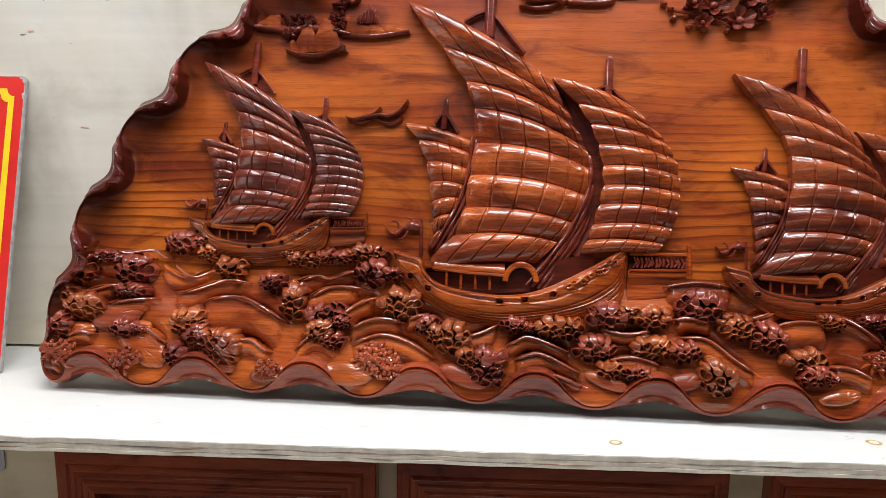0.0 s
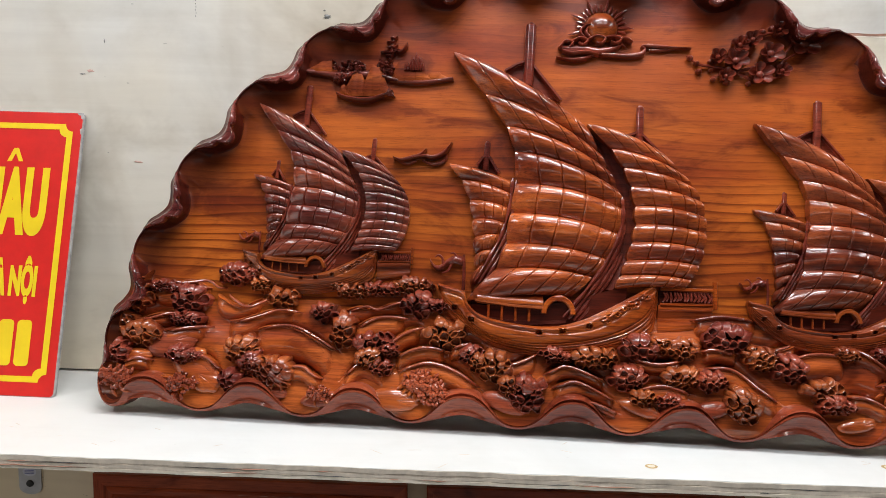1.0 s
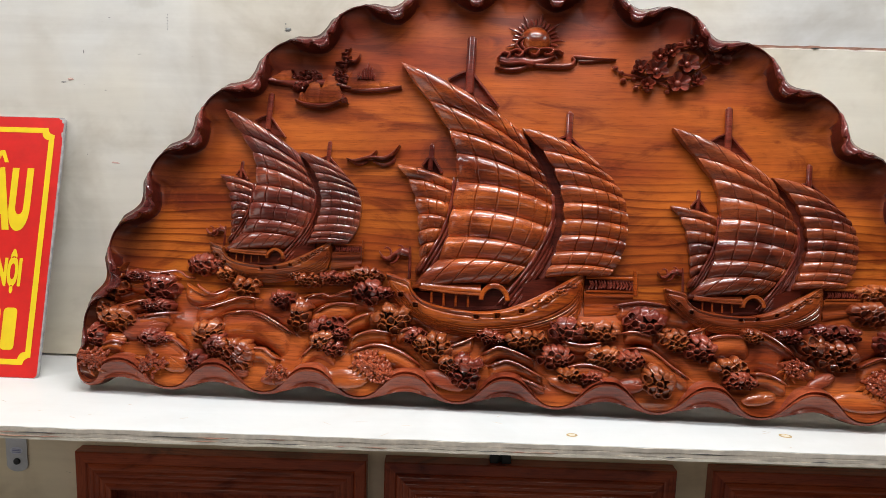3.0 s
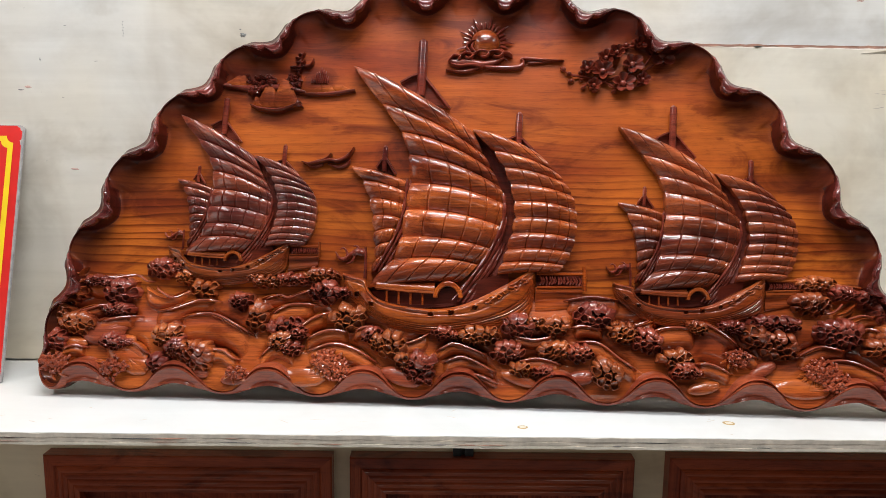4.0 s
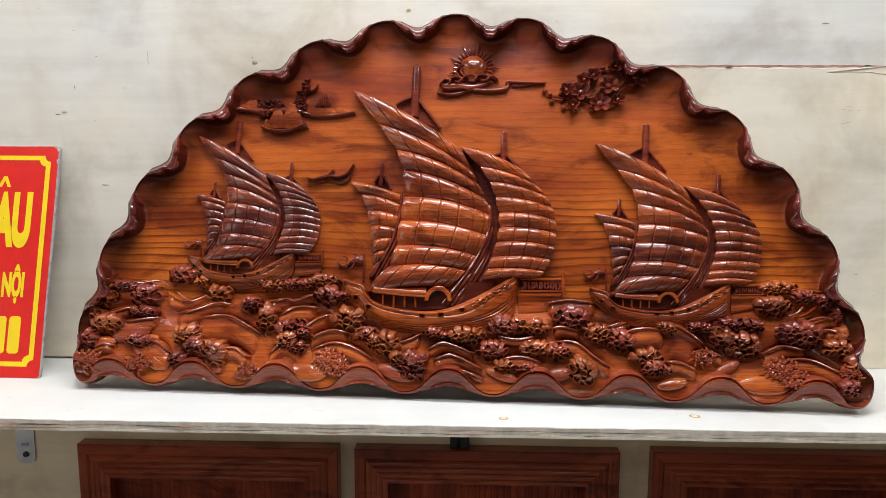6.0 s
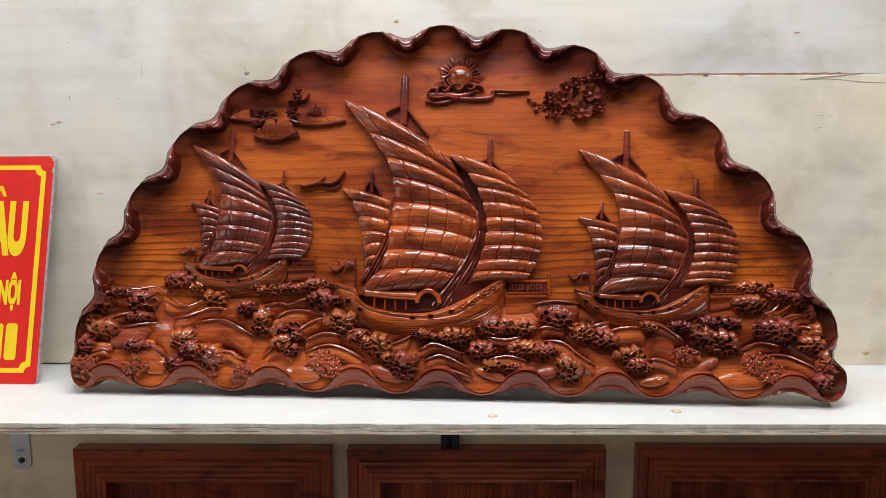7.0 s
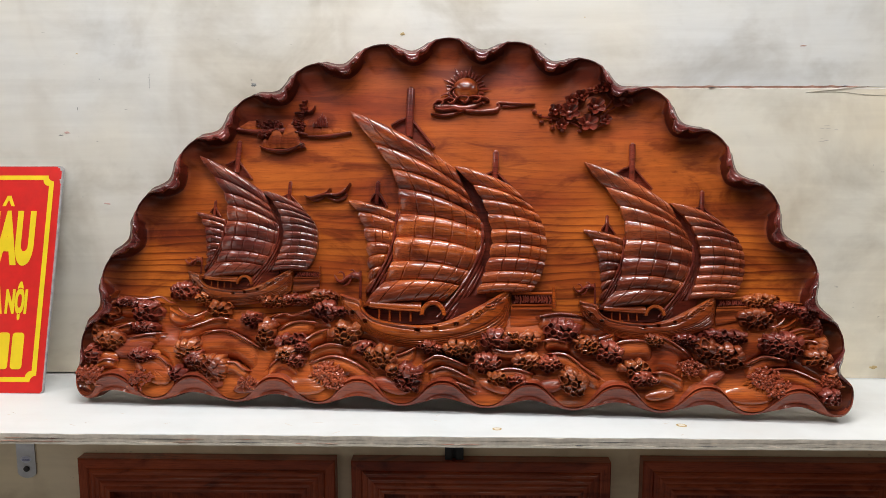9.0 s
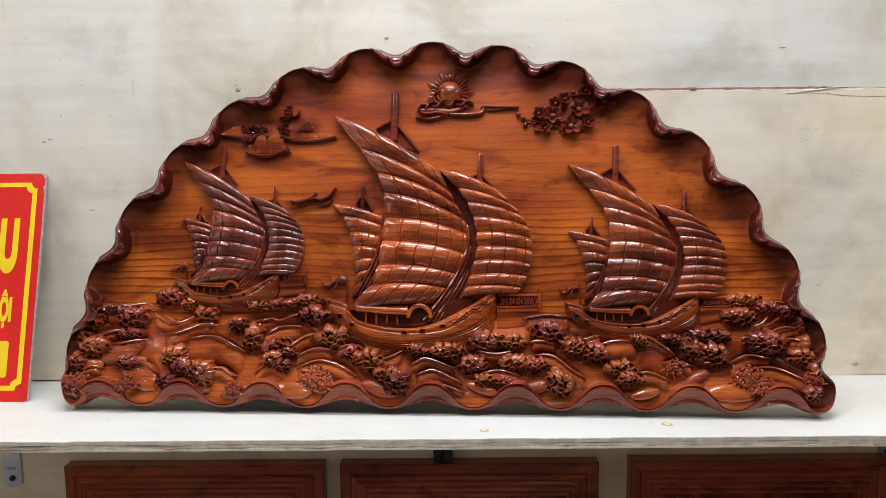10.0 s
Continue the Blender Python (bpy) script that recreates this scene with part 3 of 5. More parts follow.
split_rng = random.Random(5)
for k in range(26):                                                 # splits along the worn edge
    x, L = split_rng.uniform(-1.0, 0.95), split_rng.uniform(0.006, 0.045)
    z = Z - split_rng.choice((0.0068, 0.0072, 0.0122, 0.0125))
    at = float(np.interp(x, xs, front))
    path = [(x + L * q, at + 0.0003, z + split_rng.uniform(-0.0006, 0.0006)) for q in (-1, -0.4, 0.3, 1)]
    shape("split", *tube_mesh(path, [0.0002, 0.0006, 0.0008, 0.0002], 5, 0.6), CRACK if k % 3 else BLACK, shelf, "dark split in the plywood edge")

# brackets under the shelf
def bracket(x, z0, z1, y, with_label):
    b = thing("shelf_bracket", "steel shelf bracket plate screwed to the wall", "bracket", group="shelf brackets")
    w, pts = 0.0195, []
    for i in range(9):
        a = math.pi * i / 8
        pts.append((x - w * math.cos(a) * 1.0, z0 + 0.012 - 0.012 * math.sin(a)))
    pts = [(x - w, z1)] + pts + [(x + w, z1)]
    n = len(pts)
    verts = [(u, y - 0.003, Z + v) for u, v in pts] + [(u, y, Z + v) for u, v in pts]
    shape("plate", verts, [tuple(range(n))[::-1]] + [(i, (i + 1) % n, n + (i + 1) % n, n + i) for i in range(n)], STEEL, b, "rounded steel plate", smooth=30)
    box("slot", x - 0.003, x + 0.003, y - 0.0042, y - 0.003, Z + z1 - 0.045, Z + z1 - 0.004, BLACK, b, "dark slot")
    a = np.linspace(0, 2 * np.pi, 20, endpoint=False)
    rings = [np.stack([x + r * np.cos(a), np.full(20, y - h), Z + z0 + 0.02 + r * np.sin(a)], 1) for r, h in ((0.0062, 0.003), (0.0058, 0.0055), (0.003, 0.0062))]
    shape("screw", np.vstack(rings), [(i, (i + 1) % 20, 20 + (i + 1) % 20, 20 + i) for i in range(20)] + [(20 + i, 20 + (i + 1) % 20, 40 + (i + 1) % 20, 40 + i) for i in range(20)] + [tuple(range(40, 60))], BLACK, b, "dark screw head")
    if with_label:
        a = np.linspace(0, 2 * np.pi, 24, endpoint=False)
        pts = np.stack([x + 0.012 * np.cos(a), np.full(24, y - 0.0036), Z + z0 + 0.041 + 0.0075 * np.sin(a)], 1)
        shape("sticker", pts, [tuple(range(24))], STICKER, b, "small oval paper sticker")
        for dz in (-0.003, 0.0, 0.003):
            box("sticker_line", x - 0.008, x + 0.008, y - 0.0041, y - 0.0037, Z + z0 + 0.0405 + dz, Z + z0 + 0.0415 + dz, STICKER_INK, b)
    box("arm", x - 0.008, x + 0.008, y - 0.26, y - 0.004, Z - 0.03, Z - 0.0172, STEEL, b, "steel arm under the board", bevel=0.001)


bracket(-0.909, -0.243, -0.02, LOW_Y, True)
bracket(0.899, -0.2, -0.02, LOW_Y, False)
hanger = thing("black_bracket", "black steel double rail bracket under the shelf", "bracket")
for x0, x1 in ((-0.034, -0.019), (-0.012, 0.004)):
    box("rail", x0, x1, LOW_Y - 0.022, LOW_Y - 0.0005, Z - 0.26, Z - 0.0172, BLACK, hanger, bevel=0.0015)
box("back_strip", -0.019, -0.012, LOW_Y - 0.014, LOW_Y - 0.0005, Z - 0.26, Z - 0.0172, BLACK, hanger)


# framed panels under the shelf
def framed_panel(x0, x1, top, height, y_front, seed):
    p = thing("framed_panel", "dark red-brown carved wooden panel in a moulded frame", "panel", group="framed panels under the shelf")
    depth, width = 0.040, 0.068
    # moulding profile: distance in from the edge and depth behind the front
    prof = [(0.0, 0.040), (0.0, 0.012), (0.002, 0.0095), (0.019, 0.0090), (0.022, 0.0115)]
    for k in range(4):                                              # four rounded reeds, each a little further forward
        prof += [(0.0225 + 0.0112 * (k + q), 0.0112 - 0.0018 * (k + q) - 0.0019 * math.sin(math.pi * (0.06 + 0.80 * q))) for q in np.linspace(0.0, 0.97, 14)]
    prof += [(0.068, 0.008), (0.068, 0.026)]
    z1, z0 = Z + top, Z + top - height
    corner = [(x0, z1, 1, -1), (x1, z1, -1, -1), (x1, z0, -1, 1), (x0, z0, 1, 1)]
    names = ("top_rail", "stile", "bottom_rail", "stile")
    for k in range(4):
        A, B = corner[k], corner[(k + 1) % 4]
        verts = []
        for (cx, cz, sx, sz) in (A, B):
            verts += [(cx + sx * d, y_front + h, cz + sz * d) for d, h in prof]
        n = len(prof)
        faces = [(i, i + 1, n + i + 1, n + i) for i in range(n - 1)]
        shape(names[k], verts, faces, FRAME_WOOD if k % 2 == 0 else STILE_WOOD, p, "moulded frame member with ridged profile", smooth=24)
    nx, nz = 60, 50
    gx, gz = np.meshgrid(np.linspace(x0 + width, x1 - width, nx), np.linspace(z1 - width, z0 + width, nz), indexing="ij")
    r = np.random.default_rng(seed)
    h = np.zeros_like(gx)
    for _ in range(26):
        cx, cz = r.uniform(x0 + 0.12, x1 - 0.12), r.uniform(z0 + 0.1, z1 - 0.13)
        s = r.uniform(0.012, 0.035)
        h += r.uniform(0.003, 0.009) * np.exp(-(((gx - cx) / s) ** 2 + ((gz - cz) / (s * r.uniform(0.6, 1.8))) ** 2))
    P = np.stack([gx, y_front + 0.0255 - np.minimum(h, 0.013), gz], 2)
    shape("field", P.reshape(-1, 3), grid_faces(nx, nz, flip=True), FIELD_WOOD, p, "recessed dark field with low carving")
    box("back_board", x0 + 0.002, x1 - 0.002, y_front + 0.0262, y_front + depth - 0.001, z0 + 0.002, z1 - 0.001, FRAME_WOOD, p)


PANEL_Y = LOW_Y - 0.042
framed_panel(-0.785, -0.257, -0.187, 0.779, PANEL_Y, 1)
framed_panel(-0.224, 0.301, -0.187, 0.779, PANEL_Y, 2)
framed_panel(0.365, 0.890, -0.183, 0.783, PANEL_Y, 3)
ledge = structure(box("trim_ledge", -2.6, 2.6, 0.10, LOW_Y - 0.001, Z - 1.02, Z - 0.966, FRAME_WOOD, bevel=0.003), "dark wooden ledge that carries the framed panels")
structure(box("trim_ledge_base", -2.6, 2.6, 0.14, LOW_Y - 0.001, 0.001, Z - 1.0205, FRAME_WOOD), "dark wooden base below the ledge")


# ---- the sign ----
SIGN_LEAN = math.atan2(0.114, 0.409)
sign = thing("sign_board", "red sign board with yellow border and lettering leaning on the wall", "sign",
             Matrix.Translation((-0.757, 0.059, Z)) @ Matrix.Rotation(radians(-1.0), 4, "Z") @ Matrix.Rotation(math.pi / 2 - SIGN_LEAN, 4, "X"))
# on the board: x to its other end is negative, y up its face, z out of it
SW, SH = 0.62, 0.4215


def plate(name, outline, z0, z1, mat, parent, label="", smooth=0):
    n = len(outline)
    verts = [(x, y, z1) for x, y in outline] + [(x, y, z0) for x, y in outline]
    return shape(name, verts, [tuple(range(n)), tuple(range(n, 2 * n))[::-1]] + [(i, n + i, n + (i + 1) % n, (i + 1) % n) for i in range(n)], mat, parent, label, smooth)


def rounded(x0, x1, y0, y1, r, k=5):
    out = []
    for cx, cy, a0 in ((x1 - r, y1 - r, 0), (x0 + r, y1 - r, 90), (x0 + r, y0 + r, 180), (x1 - r, y0 + r, 270)):
        out += [(cx + r * math.cos(radians(a0 + 90 * i / k)), cy + r * math.sin(radians(a0 + 90 * i / k))) for i in range(k + 1)]
    return out


plate("board", rounded(-SW, 0.0015, 0, SH, 0.006), -0.006, 0.0, SIGN_EDGE, sign, "grey edged board", 0)
plate("face", rounded(-SW + 0.001, 0.0, 0.001, SH - 0.001, 0.006), 0.0002, 0.0008, RED, sign, "glossy red face")


def scooped(x0, x1, y0, y1, r, k=7):
    """A rectangle whose corners are scooped inwards."""
    out = []
    for cx, cy, a0 in ((x1, y1, 270), (x0, y1, 0), (x0, y0, 90), (x1, y0, 180)):
        out += [(cx + r * math.cos(radians(a0 - 90 * i / k)), cy + r * math.sin(radians(a0 - 90 * i / k))) for i in range(k + 1)]
    return out


outer, inner = scooped(-SW + 0.012, -0.0125, 0.0205, SH - 0.0185, 0.0115), scooped(-SW + 0.021, -0.0215, 0.0290, SH - 0.0270, 0.0115)
n = len(outer)
shape("border", [(x, y, 0.0013) for x, y in outer + inner], [(i, (i + 1) % n, n + (i + 1) % n, n + i) for i in range(n)], YELLOW, sign, "yellow border line with scooped corners", 0)


def lettering(text, x0, x1, y0, y1, cap, heavy=0.062):
    """Yellow letters from x0 to x1 on the base line y0; y1: the height of the capitals without accents, cap: such a letter."""
    def mesh_of(words):
        cu = bpy.data.curves.new("letters", "FONT")
        cu.body, cu.fill_mode, cu.offset = words, "FRONT", heavy
        ob = new("letters", cu)
        me = bpy.data.meshes.new_from_object(ob.evaluated_get(bpy.context.evaluated_depsgraph_get()))
        bpy.data.objects.remove(ob)
        return me
    me, ref = mesh_of(text), mesh_of(cap)
    xs_, ys_ = [v.co.x for v in me.vertices], [v.co.y for v in ref.vertices]
    for v in me.vertices:
        v.co = Vector((x0 + (v.co.x - min(xs_)) * (x1 - x0) / (max(xs_) - min(xs_)), y0 + (v.co.y - min(ys_)) * (y1 - y0) / (max(ys_) - min(ys_)), 0.0014))
    bpy.data.meshes.remove(ref)
    me.materials.append(YELLOW)
    ob = new("lettering", me)
    ob.parent = sign
    return tagged(ob, "bold yellow lettering")


lettering("HAU", -0.144, -0.040, 0.233, 0.335, "H")
plate("accent", [(-0.1075, 0.344), (-0.099, 0.364), (-0.092, 0.364), (-0.0835, 0.344), (-0.09, 0.344), (-0.0955, 0.3565), (-0.101, 0.344)], 0.0009, 0.0014, YELLOW, sign, "yellow circumflex over the letter")
lettering("H\u00c0 N\u1ed8I", -0.122, -0.042, 0.143, 0.188, "H")
for x in (-0.114, -0.0895, -0.063):
    plate("number_bar", rounded(x, x + 0.0215, 0.043, 0.109, 0.006), 0.0009, 0.0014, YELLOW, sign, "plain yellow bar in place of a figure")
plate("chip", [(0.0012, SH - 0.001), (-0.009, SH - 0.0005), (-0.006, SH - 0.004), (-0.003, SH - 0.0045), (-0.0022, SH - 0.009), (0.0012, SH - 0.011)], 0.0007, 0.0013, SIGN_EDGE, sign, "chipped grey corner")
plate("chip", [(0.0012, SH - 0.024), (-0.0022, SH - 0.026), (-0.001, SH - 0.033), (0.0012, SH - 0.035)], 0.0007, 0.0013, SIGN_EDGE, sign, "chipped grey edge")

# ---- the carved relief ----
# on the relief: x along its foot, y up its face, z out towards the room; the numbers below are millimetres
YAW, TILT = radians(-3.15), radians(14.5)
ax = Vector((math.cos(YAW), math.sin(YAW), 0))
az = Vector((math.sin(YAW) * math.cos(TILT), -math.cos(YAW) * math.cos(TILT), math.sin(TILT)))
ay = az.cross(ax)
place = Matrix(((ax.x, ay.x, az.x, -0.022), (ax.y, ay.y, az.y, -0.0068), (ax.z, ay.z, az.z, Z), (0, 0, 0, 1)))
relief = thing("carved_relief", "varnished rosewood half-round relief carved with three sailing ships", "wood carving", place)
MM = 0.001


def carve(name, verts, faces, mat, parent, label="", smooth=42):
    return shape(name, np.array(verts, float) * MM, faces, mat, parent, label, smooth)


# board with fluted rim
R0, PERIOD, MID, ARCH, ARCH0, FOOT = 636.0, 11.35, 91.2, 141.0, -9.0, 16.0


def smooth(v):
    v = min(1.0, max(0.0, v))
    return v * v * (3 - 2 * v)


def outline(step=1.9):
    """Points round the rim: place, outward direction, how far the lip curls forward (0 to 1), part of the foot, and the way along the lip from its middle.
    On the round, short swelling caps part long hollow lips."""
    pts = []
    a0 = 4.2
    n = int(R0 * radians(180 - 2 * a0) / step)
    for i in range(n + 1):
        th = a0 + (180 - 2 * a0) * i / n
        turn = (th - MID) / PERIOD
        u = 2 * abs(turn - round(turn))
        fade = smooth(min((th - a0) / 4, (180 - a0 - th) / 4))
        off = 15 - 4 * (u / 0.34) ** 2 if u < 0.34 else -16 + 27 * ((1 - u) / 0.66) ** 1.7
        k = smooth((u - 0.20) / 0.42) * fade
        along = ((turn % 1.0) - 0.5) * PERIOD * radians(R0)
        r = R0 + off * fade + 15 * (1 - fade) + 9 * math.sin(math.pi * max(0.0, (th - 95) / 85)) ** 0.7
        d = (math.cos(radians(th)), math.sin(radians(th)))
        pts.append((r * d[0], r * d[1], d[0], d[1], k, 0.0, along))
    cr = 30.0
    left, right = pts[-1], pts[0]
    m = 18
    for k in range(1, m):
        a = radians(176 + (270 - 176) * k / m)
        pts.append((left[0] + cr + cr * math.cos(a), FOOT - 10 + cr + cr * math.sin(a) + (left[1] - (FOOT - 10 + cr)) * (1 - k / m) ** 2, math.cos(a), math.sin(a), 0.01, k / m, 60.0))
    n = int((right[0] - left[0] - 2 * cr) / 2.6)
    for i in range(n + 1):
        x = left[0] + cr + (right[0] - left[0] - 2 * cr) * i / n
        c = -math.cos(2 * math.pi * (x - ARCH0) / ARCH)
        fade = min(1, i / 9, (n - i) / 9)
        c = c * fade + 0.95 * (1 - fade)
        pts.append((x, FOOT - 10 * c, 0.0, -1.0, smooth((1 - c) / 2), 1.0, 60.0))
    for k in range(1, m):
        a = radians(270 + 94 * k / m)
        pts.append((right[0] - cr + cr * math.cos(a), FOOT - 10 + cr + cr * math.sin(a) + (right[1] - (FOOT - 10 + cr)) * (k / m) ** 2, math.cos(a), math.sin(a), 0.01, 1 - k / m, 60.0))
    return pts


TIER_D = (0.2, 0.5, 0.9, 1.3, 1.8, 2.4, 3.2, 4.6, 7.0, 11.0)
TIER_W = (0.80, 0.66, 0.52, 0.40, 0.29, 0.19, 0.11, 0.05, 0.01, 0.0)


def rim_board():
    pts = outline()
    n = len(pts)
    # across the lip: part of its width, and height over the rim at the top and at the foot
    prof = ((0.0, -7.0, -16.0), (0.12, -4.6, -13.5), (0.26, -2.6, -11.0), (0.40, -1.6, -9.0), (0.52, -1.5, -7.4), (0.62, -1.9, -5.8), (0.70, -2.2, -4.0), (0.77, -1.6, -1.8), (0.83, 0.0, 0.0), (0.88, 0.5, 0.3), (0.93, 0.3, -4.5), (0.98, -0.8, -5.5), (1.03, -2.6, -1.5), (1.08, -6.0, -5.0))
    foot_at = (0.0, 0.10, 0.22, 0.34, 0.44, 0.52, 0.60, 0.68, 0.74, 0.79, 0.84, 0.90, 1.0, 1.12)
    cove = np.array([0.03, 0.08, 0.15, 0.24, 0.34, 0.46, 0.6, 0.76, 0.9, 1.0])  # down the cove
    rings = len(prof) + len(cove) + 3
    V = np.zeros((n, rings, 3))
    for i, (x, y, dx, dy, k, foot, along) in enumerate(pts):
        g = smooth(foot)                                            # 0 on the round, 1 along the foot
        # a tongue in the middle of each lip, with a curl cut in on either side
        notch = (7.0 * math.exp(-(along / 11.0) ** 6) - 3.0 * math.exp(-((abs(along) - 15.0) / 2.6) ** 2) + 1.8 * math.exp(-((abs(along) - 25) / 7.0) ** 2)) * k * (1 - g)
        H = (17 + 23 * k) * (1 - g) + (27 + 18 * k) * g
        lip = (2.6 + 8.6 * k + notch) * (1 - g) + (4.0 + 20.0 * k) * g
        D = (52 * (1 - k) + (lip * 1.14 + 9) * k) * (1 - g) + 44 * g
        row = []
        # back edge and outer wall
        row.append((x - dx * 12, y - dy * 12, -14))
        flare = 8.0 * max(0.0, -dx) ** 0.7 * (1 - g)                # the back of the board spreads on its west side
        row.append((x + dx * (1.5 + 3 * k + flare), y + dy * (1.5 + 3 * k + flare), -8 + 8 * g))
        row.append((x + dx * (1.2 + 3.5 * k + 0.4 * flare), y + dy * (1.2 + 3.5 * k + 0.4 * flare), H - 13))
        for (f, up, low), ff in zip(prof, foot_at):
            d = (f * (1 - g) + ff * g) * lip
            w = H + up * (0.2 + 0.8 * k) * (1 - g) + low * (0.25 + 0.75 * k) * g
            row.append((x - dx * d, y - dy * d, w))
        d0, w0 = (lip * 1.08 + 0.3) * g * 1.055 + (1.0 + 8.0 * k) * (1 - g), row[-1][2] - 1.0 - 4.0 * k * (1 - g)
        for q, td, tw in zip(cove, TIER_D, TIER_W):
            d = d0 + (D - d0) * q
            w = max(w0 * (1 - q) ** (2.2 + 0.7 * g), 0.0)
            e = k * (1 - g)
            d = d * (1 - e) + (d0 + td) * e
            w = w * (1 - e) + min(H * tw, w0) * e
            row.append((x - dx * d, y - dy * d, w))
        V[i] = row
    verts = list(map(tuple, V.reshape(-1, 3)))
    faces = grid_faces(n, rings, closed=True)
    last = rings - 1
    faces.append(tuple(i * rings + last for i in range(n)))
    faces.append(tuple(i * rings for i in range(n))[::-1])
    me = bpy.data.meshes.new("board")
    me.from_pydata([tuple(c * MM for c in v) for v in verts], [], faces)
    bm = bmesh.new()
    bm.from_mesh(me)
    bmesh.ops.recalc_face_normals(bm, faces=bm.faces)
    bmesh.ops.triangulate(bm, faces=[f for f in bm.faces if len(f.verts) > 4])
    bm.to_mesh(me)
    bm.free()
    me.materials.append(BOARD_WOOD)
    me.materials.append(RIM_WOOD)
    me.materials.append(RIM_STAIN_SHADE)
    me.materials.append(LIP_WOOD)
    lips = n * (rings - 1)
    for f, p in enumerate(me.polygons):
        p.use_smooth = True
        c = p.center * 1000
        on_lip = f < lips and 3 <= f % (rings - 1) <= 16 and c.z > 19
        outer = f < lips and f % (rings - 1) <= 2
        # coves under the lips get the darkest wood as painted shade
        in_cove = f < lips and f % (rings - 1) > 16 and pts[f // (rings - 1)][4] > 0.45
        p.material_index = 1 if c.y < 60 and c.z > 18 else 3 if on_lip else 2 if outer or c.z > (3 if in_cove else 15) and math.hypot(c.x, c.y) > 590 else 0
    me.set_sharp_from_angle(angle=radians(38))
    ob = new("board", me)
    ob.parent = relief
    return tagged(ob, "orange-brown rosewood board with a dark fluted rim")


rim_board()


# ---- ships ----
def ridge(f, shoulder):
    """Section of one sail strip: a sharp step on top, a nearly flat shoulder, and a long fall below."""
    up = np.clip(f / 0.045, 0, 1) ** 0.6
    body = shoulder + (1 - shoulder) * np.sin(np.pi / 2 * np.clip(f / 0.38, 0, 1)) ** 0.8
    return up * body * np.cos(np.pi / 2 * np.clip((f - 0.30) / 0.70, 0, 1)) ** 0.75


def sail_mesh(L, Rr, to, w0, belly, amp, seams, bow=7.0, cols=76, per=20, curl=0.0, shoulder=0.52):
    rows = len(L) - 1
    nq = rows * per + 1
    p = np.linspace(0, 1, cols)
    q = np.concatenate([k + np.linspace(0, 1, per, endpoint=False) ** 1.5 for k in range(rows)] + [[rows]])
    f = q - np.floor(np.minimum(q, rows - 1e-6))
    f[-1] = 1
    even = np.linspace(0, rows, rows * 24 + 1)
    l, r = (np.stack([np.interp(q, even, s[:, 0]), np.interp(q, even, s[:, 1])], 1) for s in (spline(L, len(even)), spline(Rr, len(even))))
    l = l.copy()
    l[:, 0] -= 4.2 * np.sin(np.pi * f) ** 0.7                      # bulging strip ends
    r = r.copy()
    r[:, 0] += 1.6 * np.sin(np.pi * f) ** 0.7
    P = l[:, None] + (r - l)[:, None] * p[None, :, None]
    rise = 4 * p * (1 - p)
    P[:, :, 1] += bow * rise[None] * (1 - 0.35 * (q / rows))[:, None]
    w = w0 + belly * (np.sin(np.pi * np.clip(p * 0.9 + 0.05, 0, 1)) ** 0.8)[None] + amp * (ridge(f, shoulder)[:, None] * (0.35 + 0.65 * np.sin(np.pi * np.clip(p, 0.03, 0.97)) ** 0.4)[None])
    w += curl * ((1 - p) ** 3)[None]
    for s in seams:
        line = s + 0.05 * np.sin(q / rows * 2.6)[:, None] - 0.03
        w -= 2.3 * np.exp(-((p[None] - line) / 0.0065) ** 2)
    xy = np.stack([P[:, :, 0], P[:, :, 1]], 2)
    out = np.empty(P.shape[:2] + (3,))
    out[:, :, 0] = to[0][0] * xy[:, :, 0] + to[0][1] * xy[:, :, 1] + to[0][2]
    out[:, :, 1] = to[1][0] * xy[:, :, 0] + to[1][1] * xy[:, :, 1] + to[1][2]
    out[:, :, 2] = w * to[2]
    v, fc = sheet(out, 1.0)
    return v, [q_[::-1] for q_ in fc]


